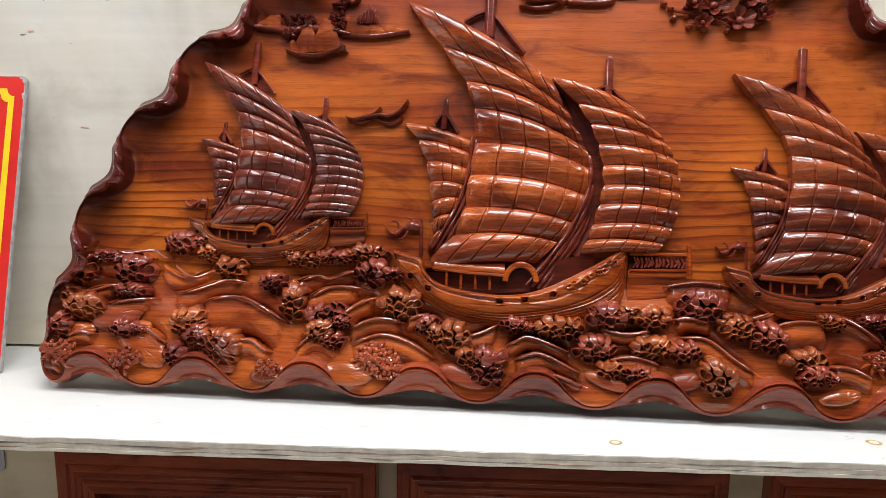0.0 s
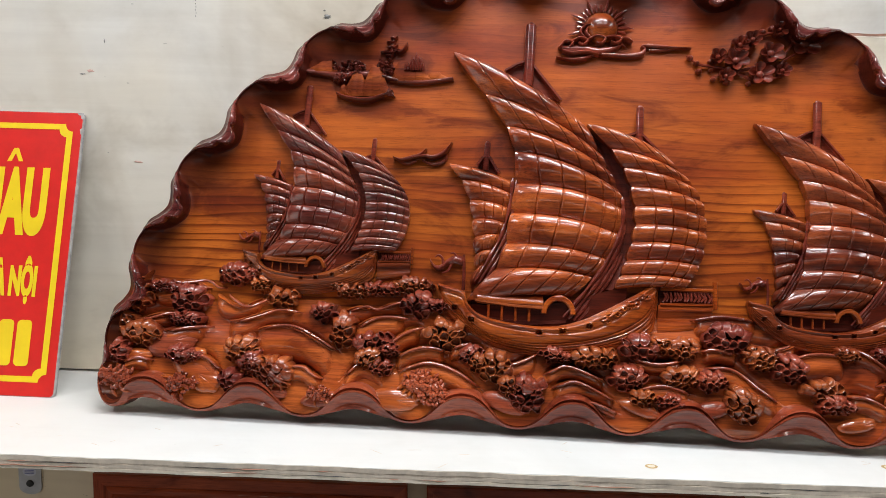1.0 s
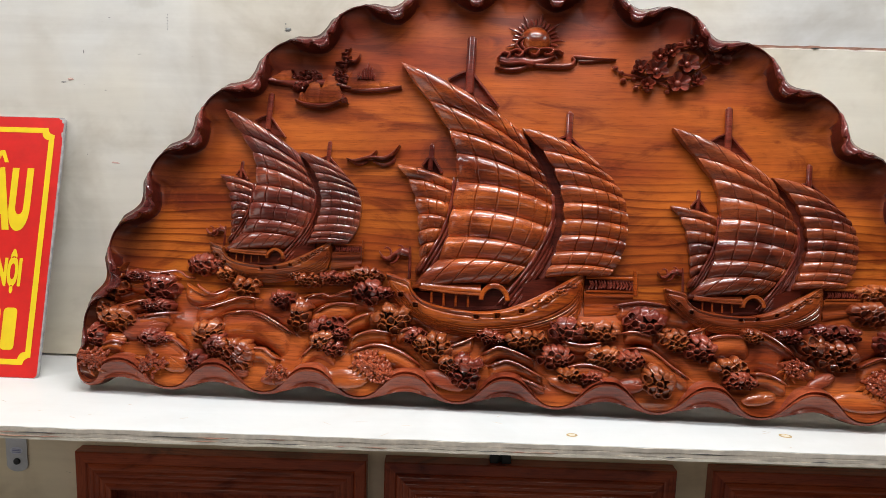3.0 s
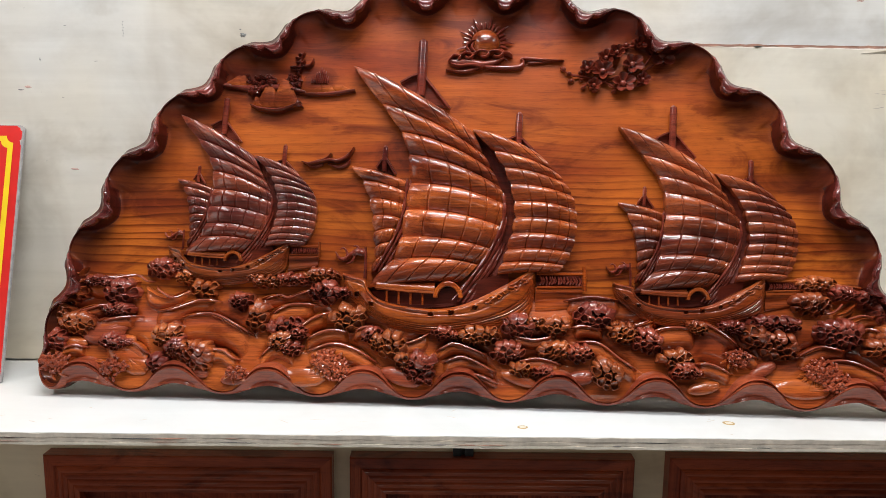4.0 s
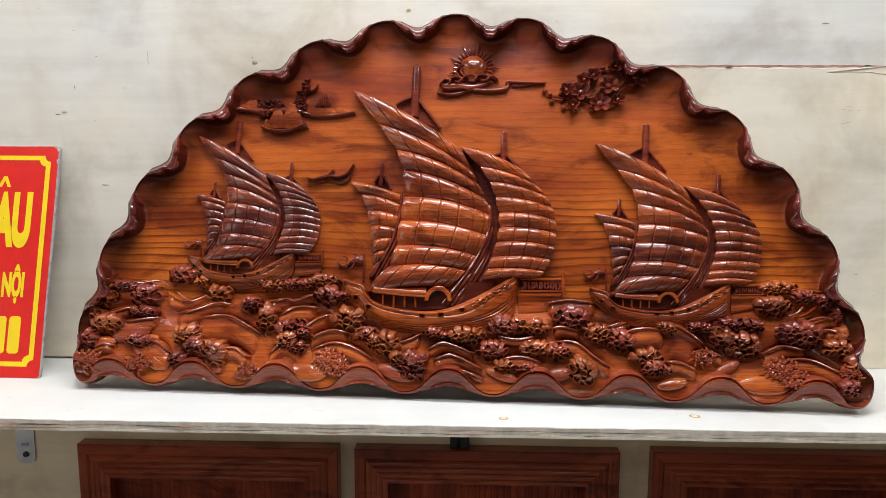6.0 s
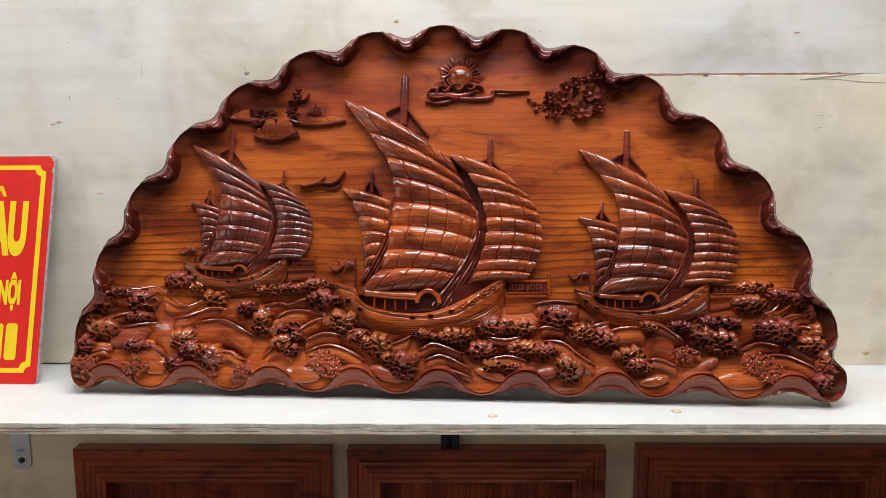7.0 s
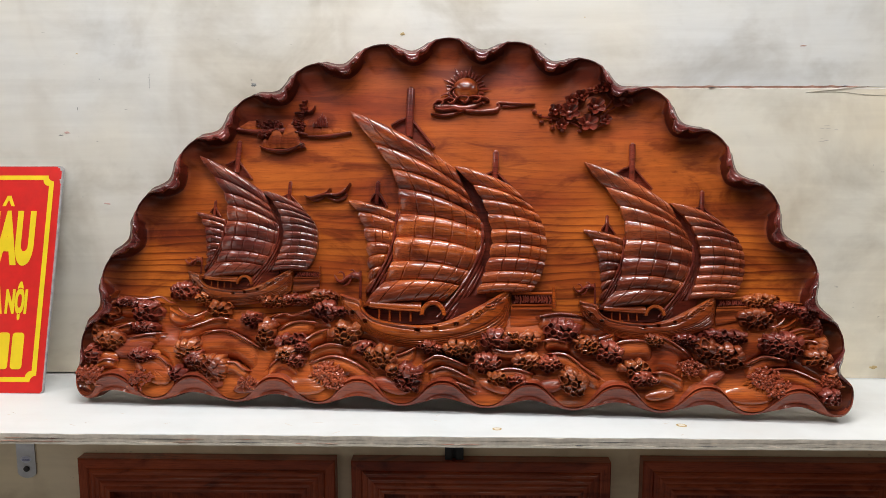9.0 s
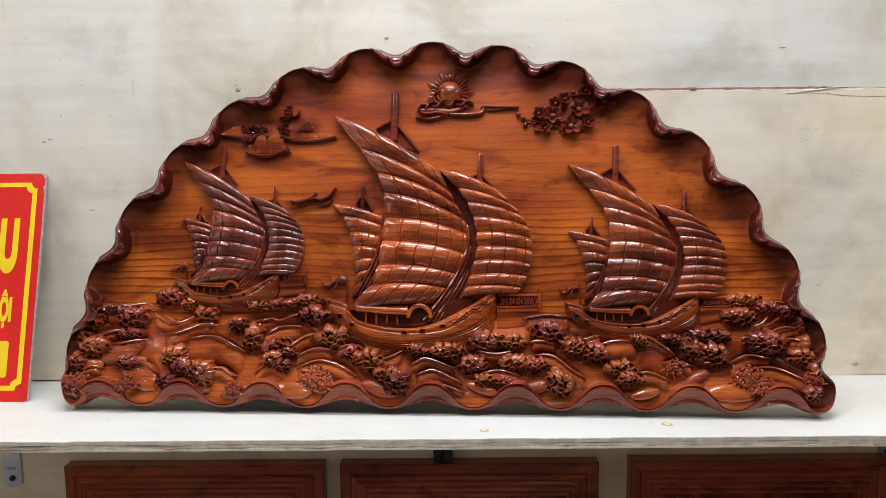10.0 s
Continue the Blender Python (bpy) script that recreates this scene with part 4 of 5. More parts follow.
def ship(to, hull_label, sail_wood, hull_wood, shoulder=0.52, aft_rows=9, fore_rows=7):
    """to: the affine map of the plan of the largest ship to the place and size of this one, and the scale of its relief."""
    def pt(x, y, w=0.0):
        return (to[0][0] * x + to[0][1] * y + to[0][2], to[1][0] * x + to[1][1] * y + to[1][2], w * to[2])

    def rod(path, radii, sides=8, flat=1.0):
        k = (abs(to[0][0]) + abs(to[1][1])) / 2
        return tube_mesh([pt(*p) for p in path], np.array(radii, float) * k, sides, flat)

    # hull: a bulging side between rail and keel, with strakes, ports and a carved quarter
    nu, nv = 210, 46
    rail = spline([(-190, 192), (-172, 187), (-155, 181), (-150, 167), (-132, 152), (-93, 143), (-47, 140), (-9, 147), (29, 164), (75, 190), (101, 209)], nu)
    keel = spline([(-191, 188), (-184, 162), (-166, 143), (-147, 128), (-107, 109), (-45, 100), (16, 109), (60, 121), (88, 134), (97, 152), (102, 203)], nu)
    t = np.linspace(0, 1, nv)
    X = rail[:, None, 0] + (keel - rail)[:, None, 0] * t
    Y = rail[:, None, 1] + (keel - rail)[:, None, 1] * t
    s = np.linspace(0, 1, nu)
    ends = np.sin(np.pi * np.clip(s, 0.02, 0.98)) ** 0.35
    W = 7 + (20 * np.sin(np.pi * (0.30 + 0.62 * t)) ** 0.8)[None] * ends[:, None]
    depth = (rail - keel)[:, 1][:, None] * t
    W += 2.6 * np.exp(-((depth - 3.2) / 2.2) ** 2) - 1.3 * np.exp(-((depth - 8.5) / 1.0) ** 2)
    for at in (0.60, 0.68, 0.76, 0.84, 0.92):
        W -= 1.5 * np.exp(-((t - at) / 0.016) ** 2)[None] * np.ones((nu, 1))
    for px, py in ((-167, 160), (-144, 145), (-55, 132), (-24, 135), (10, 143)):
        inside = np.maximum(np.abs(X - px) / 3.2, np.abs(Y - py) / 3.0)
        W = np.where(inside < 1, W - 7, W + 1.3 * np.exp(-((inside - 1.25) / 0.2) ** 2))
    rg = np.random.default_rng(7)
    for k in range(16):
        q = k / 15
        cx, cy = 28 + 58 * q + rg.uniform(-3, 3), 150 + 36 * q + rg.uniform(-4, 4)
        d = np.hypot(X - cx, (Y - cy) * 1.2)
        W += 2.2 * np.exp(-((d - 3.4) / 1.2) ** 2)
    P = np.stack([to[0][0] * X + to[0][1] * Y + to[0][2], to[1][0] * X + to[1][1] * Y + to[1][2], W * to[2]], 2)
    v, fc = sheet(P, 1.0)
    hull = carve("sailing_ship", v, fc, hull_wood, relief, hull_label)

    carve("mainsail", *sail_mesh([(-185, 517), (-138, 457), (-106, 412), (-93, 377), (-89, 332), (-95, 291), (-100, 249), (-113, 214), (-152, 169)],
                                 [(0, 415), (18, 379), (31, 355), (44, 329), (51, 303), (48, 268), (34, 233), (14, 209), (-13, 181)], to, 5, 14, 13.0, (0.20, 0.42, 0.63, 0.80, 0.92), 8.0, 120, curl=3, shoulder=shoulder), sail_wood, hull, "billowing battened main sail")
    aft_l = spline([(3, 417), (39, 380), (56, 352), (66, 323), (71, 293), (69, 267), (61, 238), (54, 215), (45, 194)], aft_rows + 1)
    aft_r = spline([(100, 382), (130, 350), (146, 330), (156, 308), (160, 284), (159, 259), (154, 235), (143, 212), (131, 197)], aft_rows + 1)
    carve("aft_sail", *sail_mesh(aft_l, aft_r, to, 9, 9, 11.0 * 8 / aft_rows, (0.26, 0.50, 0.70, 0.86), 4.0, 84, curl=2, shoulder=shoulder), sail_wood, hull, "battened aft sail")
    fore_l = spline([(-183, 358), (-164, 336), (-152, 308), (-146, 282), (-143, 257), (-141, 234), (-140, 213), (-147, 191)], fore_rows + 1)
    fore_r = spline([(-95, 334), (-97, 318), (-99, 298), (-104, 277), (-109, 261), (-118, 240), (-129, 220), (-141, 192)], fore_rows + 1)
    carve("fore_sail", *sail_mesh(fore_l, fore_r, to, 5, 5, 9.0, (0.36, 0.6, 0.82), 3.0, 52, shoulder=shoulder), sail_wood, hull, "small battened fore sail")
    # ropes and folded leeches along the sails
    for off, wz in ((1, 15), (8, 11), (15, 8), (21, 5)):
        start = (off > 1) * 6 + (off > 8) * 4
        path = [(x + off * (0.35 + 0.65 * k / 20), y - off * 0.25, wz) for k, (x, y) in enumerate(spline([(50, 318), (52, 296), (48, 268), (29, 226), (0, 184), (-24, 154)], 21))]
        carve("leech_fold", *rod(path[start:], [1.2] + [3.2 - 0.9 * k / 20 + 0.9 * math.sin(1.5 * k + off) for k in range(1, 20 - start)] + [1.8]), DARK_WOOD, hull, "folded edge of the main sail")
    for off in (0, 5, 10):
        path = [(x + off, y - off * 0.4, 15 - off * 0.5) for x, y in spline([(-96, 338), (-99, 300), (-108, 262), (-124, 228), (-142, 196)], 16)]
        carve("leech_fold", *rod(path, [1.2] + [2.2 + 0.9 * math.sin(1.9 * k + off) for k in range(1, 15)] + [1.0]), DARK_WOOD, hull, "twisted rope edge of the fore sail")
    # dark sheet laid in the gap to paint the shade between the sails
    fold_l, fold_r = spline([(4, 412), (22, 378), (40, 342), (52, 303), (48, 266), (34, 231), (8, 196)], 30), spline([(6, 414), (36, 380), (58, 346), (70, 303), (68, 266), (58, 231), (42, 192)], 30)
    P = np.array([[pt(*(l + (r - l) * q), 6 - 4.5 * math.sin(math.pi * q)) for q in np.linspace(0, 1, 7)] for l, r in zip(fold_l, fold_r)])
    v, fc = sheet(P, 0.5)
    carve("sail_gap_shade", v, [q[::-1] for q in fc], HOLLOW_SHADE, hull, "dark sheet painting the shade between the sails")
    # deck sheet leans forward and is coloured dark as painted shade
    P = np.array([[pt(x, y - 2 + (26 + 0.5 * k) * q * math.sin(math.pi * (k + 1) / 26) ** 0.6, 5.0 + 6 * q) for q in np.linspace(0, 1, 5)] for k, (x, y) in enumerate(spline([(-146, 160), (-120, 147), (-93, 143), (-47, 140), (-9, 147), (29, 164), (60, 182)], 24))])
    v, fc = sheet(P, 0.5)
    carve("deck", v, [q[::-1] for q in fc], HOLLOW_SHADE, hull, "sunken deck with its shade painted dark")
    # masts with their stays
    for x, top, foot, r in ((-78, 560, 470, 7.4), (74, 445, 386, 5.4), (-132, 390, 350, 4.2)):
        carve("mast", *rod([(x - 1.5, foot, 8), (x - 1, foot + 0.3 * (top - foot), 9), (x, top - 3, 9), (x, top, 7)], [r * 0.95, r, r, r * 0.55], 10), DARK_WOOD, hull, "slender mast")
    for a, m, b in (((-112, 491), (-79, 507), (-34, 450)), ((49, 396), (73, 409), (105, 376)), ((-145, 356), (-132, 372), (-115, 345))):
        carve("stay", *rod([(*a, 9), ((a[0] + m[0]) / 2, (a[1] + m[1]) / 2 + 2, 9), (*m, 8)], 2.6, 6, 1.8), DARK_WOOD, hull, "forward stay of the mast")
        carve("stay", *rod([(*m, 8), ((b[0] + m[0]) / 2, (b[1] + m[1]) / 2, 9), (*b, 10)], 2.8, 6, 1.8), DARK_WOOD, hull, "aft stay of the mast")
        # dark panel stands in for the shaded hollow between the stays
        web = [pt(*a, 3), pt((a[0] + m[0]) / 2, (a[1] + m[1]) / 2 + 2, 3), pt(*m, 3), pt((b[0] + m[0]) / 2, (b[1] + m[1]) / 2, 3), pt(*b, 3), pt((a[0] + b[0]) / 2, (a[1] + b[1]) / 2 - 6, 3)]
        carve("stay_shade", web + [(x, y, 0.2) for x, y, _ in web], [tuple(range(6))[::-1]] + [(i, (i + 1) % 6, 6 + (i + 1) % 6, 6 + i) for i in range(6)], DARK_WOOD, hull, "dark panel painting the shaded hollow between the stays", 0)
    # deck house with its round-headed door
    roof = np.array([[pt(x, 183 - 18 * k / 8 + (x + 92) * -0.05, 8 + 12 * math.sin(math.pi * (0.08 + 0.62 * k / 8))) for k in range(9)] for x in np.linspace(-138, -50, 14)])
    v, fc = sheet(roof, 2.0)
    carve("deck_house", v, fc, hull_wood, hull, "long rounded deck house roof")
    carve("deck_beam", *rod([(-140, 171, 18), (-95, 166, 19), (-50, 164, 20)], 2.0, 6), CARVED_WOOD, hull)
    # second deck sheet behind the posts, its shade put into the colour
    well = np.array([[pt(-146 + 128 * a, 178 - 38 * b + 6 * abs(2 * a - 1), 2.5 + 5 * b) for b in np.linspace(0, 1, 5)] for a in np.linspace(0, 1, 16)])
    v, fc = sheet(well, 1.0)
    carve("deck", v, fc, HOLLOW_SHADE, hull, "sunken deck with its shade painted dark")
    for x in (-122, -104, -86, -68):
        carve("deck_post", *rod([(x, 146, 16), (x, 166, 16)], 1.9, 6), hull_wood, hull)
    arch = []
    for r_in, r_out, w in ((15.5, 22.5, 22),):
        ring = []
        for k in range(17):
            a = math.pi * k / 16
            for rr, ww in ((r_out, 3), (r_out, w - 1.5), (r_out - 1.5, w), (r_in + 1.5, w), (r_in, w - 1.5), (r_in, 6)):
                ring.append(pt(-30 + rr * math.cos(a), 157 + rr * 1.12 * math.sin(a), ww))
        arch.append((ring, grid_faces(17, 6, flip=True)))
    carve("door_arch", *joined(arch), hull_wood, hull, "round-headed doorway")
    # stern gallery
    for (xa, ya, xb, yb, r, w) in ((103, 197, 174, 197, 2.4, 12), (103, 176, 174, 178, 1.8, 11), (173, 208, 174, 172, 3.2, 13)):
        carve("gallery_rail", *rod([(xa, ya, w), ((xa + xb) / 2, (ya + yb) / 2, w), (xb, yb, w)], r, 6), hull_wood, hull)
    # gallery back coloured dark to paint the shade behind the fretwork
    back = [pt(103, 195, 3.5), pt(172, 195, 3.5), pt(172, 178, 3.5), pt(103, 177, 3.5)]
    carve("gallery_back", back + [(x, y, 0.2) for x, y, _ in back], [(3, 2, 1, 0)] + [(i, (i + 1) % 4, 4 + (i + 1) % 4, 4 + i) for i in range(4)], HOLLOW_SHADE, hull, "sunken gallery panel with its shade painted dark", 0)
    rg = np.random.default_rng(3)
    for k in range(15):
        carve("fret", *rod([(108 + 4.4 * k + rg.uniform(-1, 1), 180 + rg.uniform(-1, 2), 9), (110 + 4.4 * k + rg.uniform(-2, 2), 186, 10), (108 + 4.4 * k + rg.uniform(-1, 1), 193, 9)], [1.2, 1.9, 1.2], 6), FOAM_WOOD, hull)
    gal = np.array([[pt(101 + 70 * a, 176 - 40 * b * (1 - 0.35 * a), 10 - 5 * b + 2 * math.sin(b * 9)) for b in np.linspace(0, 1, 9)] for a in np.linspace(0, 1, 12)])
    v, fc = sheet(gal, 1.0)
    carve("stern_side", v, fc, hull_wood, hull, "planked side of the stern")
    # pennant on its staff at the bow
    carve("staff", *rod([(-157, 184, 9), (-157, 208, 9), (-158, 232, 8)], [2.6, 2.4, 1.8], 7), DARK_WOOD, hull)
    pen = spline([(-204, 222), (-197, 213), (-188, 213), (-180, 220), (-170, 224), (-158, 222)], 30)
    P = np.array([[pt(x, y + (4 + 9 * k / 29) * (b - 0.5) + 1, 7 + 2.5 * math.sin(k * 0.6) + (1 - abs(2 * b - 1)) * 4) for b in np.linspace(0, 1, 6)] for k, (x, y) in enumerate(pen)])
    v, fc = sheet(P, 2.0)
    # lighter wood here paints in the light that falls on the pennant
    carve("pennant", v, fc, FOAM_WOOD, hull, "rippling pennant")
    for path in (((-186, 216), (-187, 226), (-193, 230), (-197, 227)), ((-174, 218), (-179, 209), (-187, 206)), ((-166, 226), (-171, 233), (-177, 233))):
        carve("pennant_tail", *rod([(x, y, 9) for x, y in spline(path, 9)], [1.8, 1.8, 1.4, 0.6], 6), FOAM_WOOD, hull, "curled tail of the pennant")
    return hull


ship(((1, 0, 0), (0, 1, 0), 1.0), "largest carved sailing ship with full battened sails", SAIL_BROWN, HULL_WOOD)
ship(((0.648, 0.015, -344), (0.0, 0.64, 105.5), 0.75), "smallest carved sailing ship with full battened sails", SAIL_DARK, HULL_DARK, 0.70, 11, 8)
ship(((0.767, 0.015, 360), (0.011, 0.735, 47), 0.85), "middle-sized carved sailing ship with full battened sails", SAIL_RED, HULL_RED, 0.60, 10)


# ---- sea ----
def sea_level(y):
    """Height of the carved sea over the board, which swells towards its foot."""
    return 3 + 29 * np.clip(1 - (np.asarray(y, float) - 30) / 165, 0, 1.05) ** 1.1


crests = []


def wave(crest, drop=42.0, lift=9.0):
    """One wave: a thin raised crest along the points, hollow beneath it, swelling and running out downwards."""
    crests.append((spline(crest, 60), drop, lift))


for crest, drop in (
    (((-605, 186), (-570, 178), (-533, 182), (-512, 173), (-494, 178)), 46),
    (((-508, 172), (-487, 159), (-462, 149), (-440, 158), (-423, 171)), 34),
    (((-489, 130), (-464, 130), (-437, 139), (-413, 147), (-373, 142)), 40),
    (((-455, 108), (-423, 123), (-388, 125), (-346, 107), (-309, 86)), 58),
    (((-398, 70), (-368, 73), (-352, 64), (-332, 54)), 26),
    (((-335, 141), (-298, 156), (-278, 153), (-247, 164), (-225, 160)), 30),
    (((-314, 116), (-285, 138), (-261, 144), (-222, 141)), 40),
    (((-270, 94), (-237, 122), (-205, 134)), 32),
    (((-252, 85), (-224, 101), (-201, 106), (-168, 101)), 38),
    (((-318, 52), (-293, 79), (-276, 83), (-246, 65)), 34),
):
    wave(crest, drop)
for crest, drop in (
    (((-255, 63), (-227, 78), (-196, 86), (-156, 74), (-118, 48)), 36),
    (((-102, 86), (-76, 94), (-50, 108)), 34),
    (((-57, 70), (-34, 85), (-13, 90), (42, 70)), 26),
    (((-48, 55), (-22, 68), (1, 70), (56, 44)), 30),
    (((-14, 42), (13, 47), (55, 32)), 14),
    (((205, 134), (237, 122), (259, 126), (286, 136)), 24),
    (((262, 104), (285, 118), (315, 122), (345, 118)), 46),
    (((150, 95), (192, 97), (226, 73), (262, 50)), 34),
    (((328, 68), (354, 70), (388, 54)), 26),
):
    wave(crest, drop)
for crest, drop in (
    (((470, 188), (524, 197), (546, 190), (605, 184)), 40),
    (((534, 124), (570, 140), (597, 145), (622, 134)), 30),
    (((570, 120), (596, 126), (626, 113)), 24),
    (((468, 78), (502, 95), (524, 99), (563, 90)), 34),
    (((488, 65), (523, 78), (554, 79), (589, 64), (624, 46)), 36),
    (((-618, 63), (-596, 74), (-570, 70)), 22),
    (((-574, 108), (-536, 117), (-498, 120)), 30),
    (((-632, 125), (-601, 126), (-570, 135), (-543, 133)), 28),
    (((532, 145), (553, 151), (575, 168)), 18),
):
    wave(crest, drop)
for crest, drop in (
    (((150, 115), (174, 121), (208, 114)), 24),
    (((55, 108), (99, 99), (142, 108)), 20),
    (((-546, 86), (-501, 79), (-470, 55)), 26),
    (((368, 82), (395, 89), (430, 77)), 30),
    (((315, 135), (364, 124), (412, 86)), 26),
    (((135, 155), (190, 164), (240, 158)), 34),
    (((-180, 100), (-150, 112), (-112, 98)), 26),
    (((60, 62), (105, 72), (150, 60)), 30),
):
    wave(crest, drop)


def sea():
    """The carved sea: waves laid one before the other from the skyline down to the foot."""
    nu, nv = 1000, 300
    u = np.linspace(-628, 617, nu)
    arch = -np.cos(2 * np.pi * (u - ARCH0) / ARCH)
    k = ((1 - arch) / 2) ** 2 * (3 - (1 - arch))
    foot = FOOT - 10 * arch + 4 + 20 * k + 1.0
    side = np.clip((626 - np.abs(u)) / 26, 0, 1)
    foot = foot * side + 46 * (1 - side)
    top = np.full(nu, 206.0)
    q = np.linspace(0, 1, nv)
    Y = top[:, None] + (foot - top)[:, None] * q[None]
    X = u[:, None] * np.sqrt(1 - (Y / 622) ** 2)
    Hh = sea_level(Y) - 6 + 1.6 * np.sin(X / 37.0 + Y / 23) + 1.1 * np.sin(Y / 13.0 - X / 70.0)
    Hh = np.where(Y > 163 + 7 * np.sin(X / 61.0) + 4 * np.sin(X / 23.0 + 1), -1.0, Hh)
    for c, drop, lift in sorted(crests, key=lambda e: -e[0][:, 1].mean()):
        order = np.argsort(c[:, 0])
        x0, x1 = c[:, 0].min(), c[:, 0].max()
        line = np.interp(X.ravel(), c[order, 0], c[order, 1]).reshape(X.shape)
        d = line - Y
        e = np.clip(np.minimum(X - x0, x1 - X) / (0.30 * (x1 - x0)), 0, 1)
        e = e * e * (3 - 2 * e)
        t = np.clip(d / drop, 0, 1)
        Hh = Hh - 13 * e * np.where(d < 0, np.exp(np.clip(d, -60, 0) / 7.5), 0)
        body = sea_level(line - d * 0.75) + lift * (0.50 * np.exp(-((d - 1.3) / 1.1) ** 2) + 0.42 * np.exp(-((d - 0.45 * drop) / (0.28 * drop)) ** 2) + 0.32) - 5 * t - 22 * t ** 5 - 9 * (1 - e) ** 1.5 - 26 * (1 - e) ** 3
        body = np.where(d < -0.9, -50, body)
        Hh = np.maximum(Hh, np.where(d < 1.4 * drop, body, -50))
    keep = np.hypot(X, Y) < 662
    Hh = np.where(keep, np.maximum(Hh, -1), -1)
    P = np.stack([X, Y, Hh], 2)
    v, fc = sheet(P, -1.5)
    carve("sea", v, fc, SEA_WOOD, relief, "rolling carved sea with ridged wave crests", 55)


sea()
# beads carry the lit line of each crest in their own colour
for c, drop, lift in crests:                                        # the thin rounded bead along each crest
    x0, x1 = c[:, 0].min(), c[:, 0].max()
    e = np.clip(np.minimum(c[:, 0] - x0, x1 - c[:, 0]) / (0.30 * (x1 - x0)), 0, 1)
    e = e * e * (3 - 2 * e)
    high = sea_level(c[:, 1] - 1.0) + lift * 0.72 - 9 * (1 - e) ** 1.5 - 26 * (1 - e) ** 3
    path = np.stack([c[:, 0] * np.sqrt(1 - (c[:, 1] / 622) ** 2), c[:, 1] - 0.6, high], 1)
    carve("wave_crest", *tube_mesh(path, [0.3, 1.5, 1.9, 1.9, 1.5, 0.3], 8), CREST_SHEEN_WOOD, relief, "thin polished bead along a wave crest")


def foam(x, y, a, b, seed, name="foam", label="clump of carved foam with drilled hollows"):
    """A rearing clump of carved foam: ragged cups with thin shared walls, heaped on a mound whose head is left solid."""
    r = np.random.default_rng(seed)
    res = 0.62
    nu, nv = int(2.9 * a / res) + 4, int(2.9 * b / res) + 4
    gx, gy = np.meshgrid(np.linspace(-1.45 * a, 1.45 * a, nu), np.linspace(-1.45 * b, 1.45 * b, nv), indexing="ij")
    size = min(1.15, max(0.55, b / 14))
    tall = 8 + 9 * size
    lean = r.choice((-1.0, 1.0)) * r.uniform(0.1, 0.8)
    way = np.array([lean, 1.0]) / math.hypot(1, lean)               # towards the head
    cells = []
    for k in range(500):
        q, s = math.sqrt(r.uniform(0.0, 1.0)), r.uniform(0, 2 * math.pi)
        c = (0.95 * a * q * math.cos(s), 0.95 * b * q * math.sin(s), size * r.uniform(0.75, 1.3))
        if all(math.hypot(c[0] - o[0], c[1] - o[1]) > 3.9 * (c[2] + o[2]) for o in cells):
            cells.append(c)
    # the nearest cup and the one next to it, in units of each cup's own size
    far = np.array([np.hypot(gx - cx + 0.9 * np.sin(gy / 2.3 + k), gy - cy + 0.9 * np.sin(gx / 2.1 + 2 * k)) / cs for k, (cx, cy, cs) in enumerate(cells)])
    near = far.argmin(0)
    order = np.sort(far, axis=0)
    f1, f2 = order[0], order[1] if len(cells) > 1 else order[0] + 9
    mean = np.array([c[2] for c in cells])[near]
    rim = np.minimum((f2 - f1) / 2 + 0.3, 5.0 - f1) * mean          # way in from the wall of the cup
    keep = f1 < 5.9
    lift, deep = [], []
    for cx, cy, cs in cells:
        head = cx / a * way[0] + cy / b * way[1]
        lift.append(r.uniform(-1.5, 2.5))
        deep.append(r.uniform(5.0, 9.0) if head < 0.30 + r.uniform(-0.4, 0.3) else -r.uniform(0.6, 1.6))
    u, v = gx / (a + 3), gy / (b + 3)
    body = tall * np.clip(1.05 - (u * u + v * v) ** 1.1, 0.06, 1) ** 0.5 * (0.8 + 0.3 * np.clip(u * way[0] + v * way[1], -1, 1))
    side = ((gx - np.array([c[0] for c in cells])[near]) * way[0] + (gy - np.array([c[1] for c in cells])[near]) * way[1]) / 6
    t = np.clip((rim - 0.8) / (1.1 * mean), 0, 1)
    deep = np.array(deep)[near]
    edge = np.clip((5.9 - f1) / 0.9, 0, 1) ** 0.5
    h = body * edge + (np.array(lift)[near] + 1.6 * np.clip(side, -1, 1)) * np.clip(rim / 1.5, 0.25, 1) - np.where(deep > 0, deep * t * t * (3 - 2 * t), deep * np.clip(1 - (f1 / 5) ** 2, 0, 1))
    h += 1.1 * np.exp(-((rim - 0.4) / 0.5) ** 2) * (deep > 0)       # a raised lip round each cup
    # the head curls over towards the lee
    over = 0.35 * np.clip(h - 8, 0, 14)
    gx, gy = gx - over * way[0] * 0.8, gy - over * way[1]
    base = float(sea_level(y))
    W = base + 2 + np.where(keep, np.maximum(h, -5), -12)
    idx = -np.ones(gx.shape, int)
    use = np.zeros(gx.shape, bool)
    cell = keep[:-1, :-1] | keep[1:, :-1] | keep[:-1, 1:] | keep[1:, 1:]
    for di in (0, 1):
        for dj in (0, 1):
            use[di:nu - 1 + di, dj:nv - 1 + dj] |= cell
    idx[use] = np.arange(use.sum())
    verts = np.stack([gx[use] + x, gy[use] + y, W[use]], 1)
    reach = np.hypot(verts[:, 0], verts[:, 1])
    verts[:, :2] *= np.minimum(1, np.where(verts[:, 1] < 185, 624 - 6 * np.sign(verts[:, 0]), 612 - 10 * np.sign(verts[:, 0])) / reach)[:, None]
    ii, jj = np.nonzero(cell)
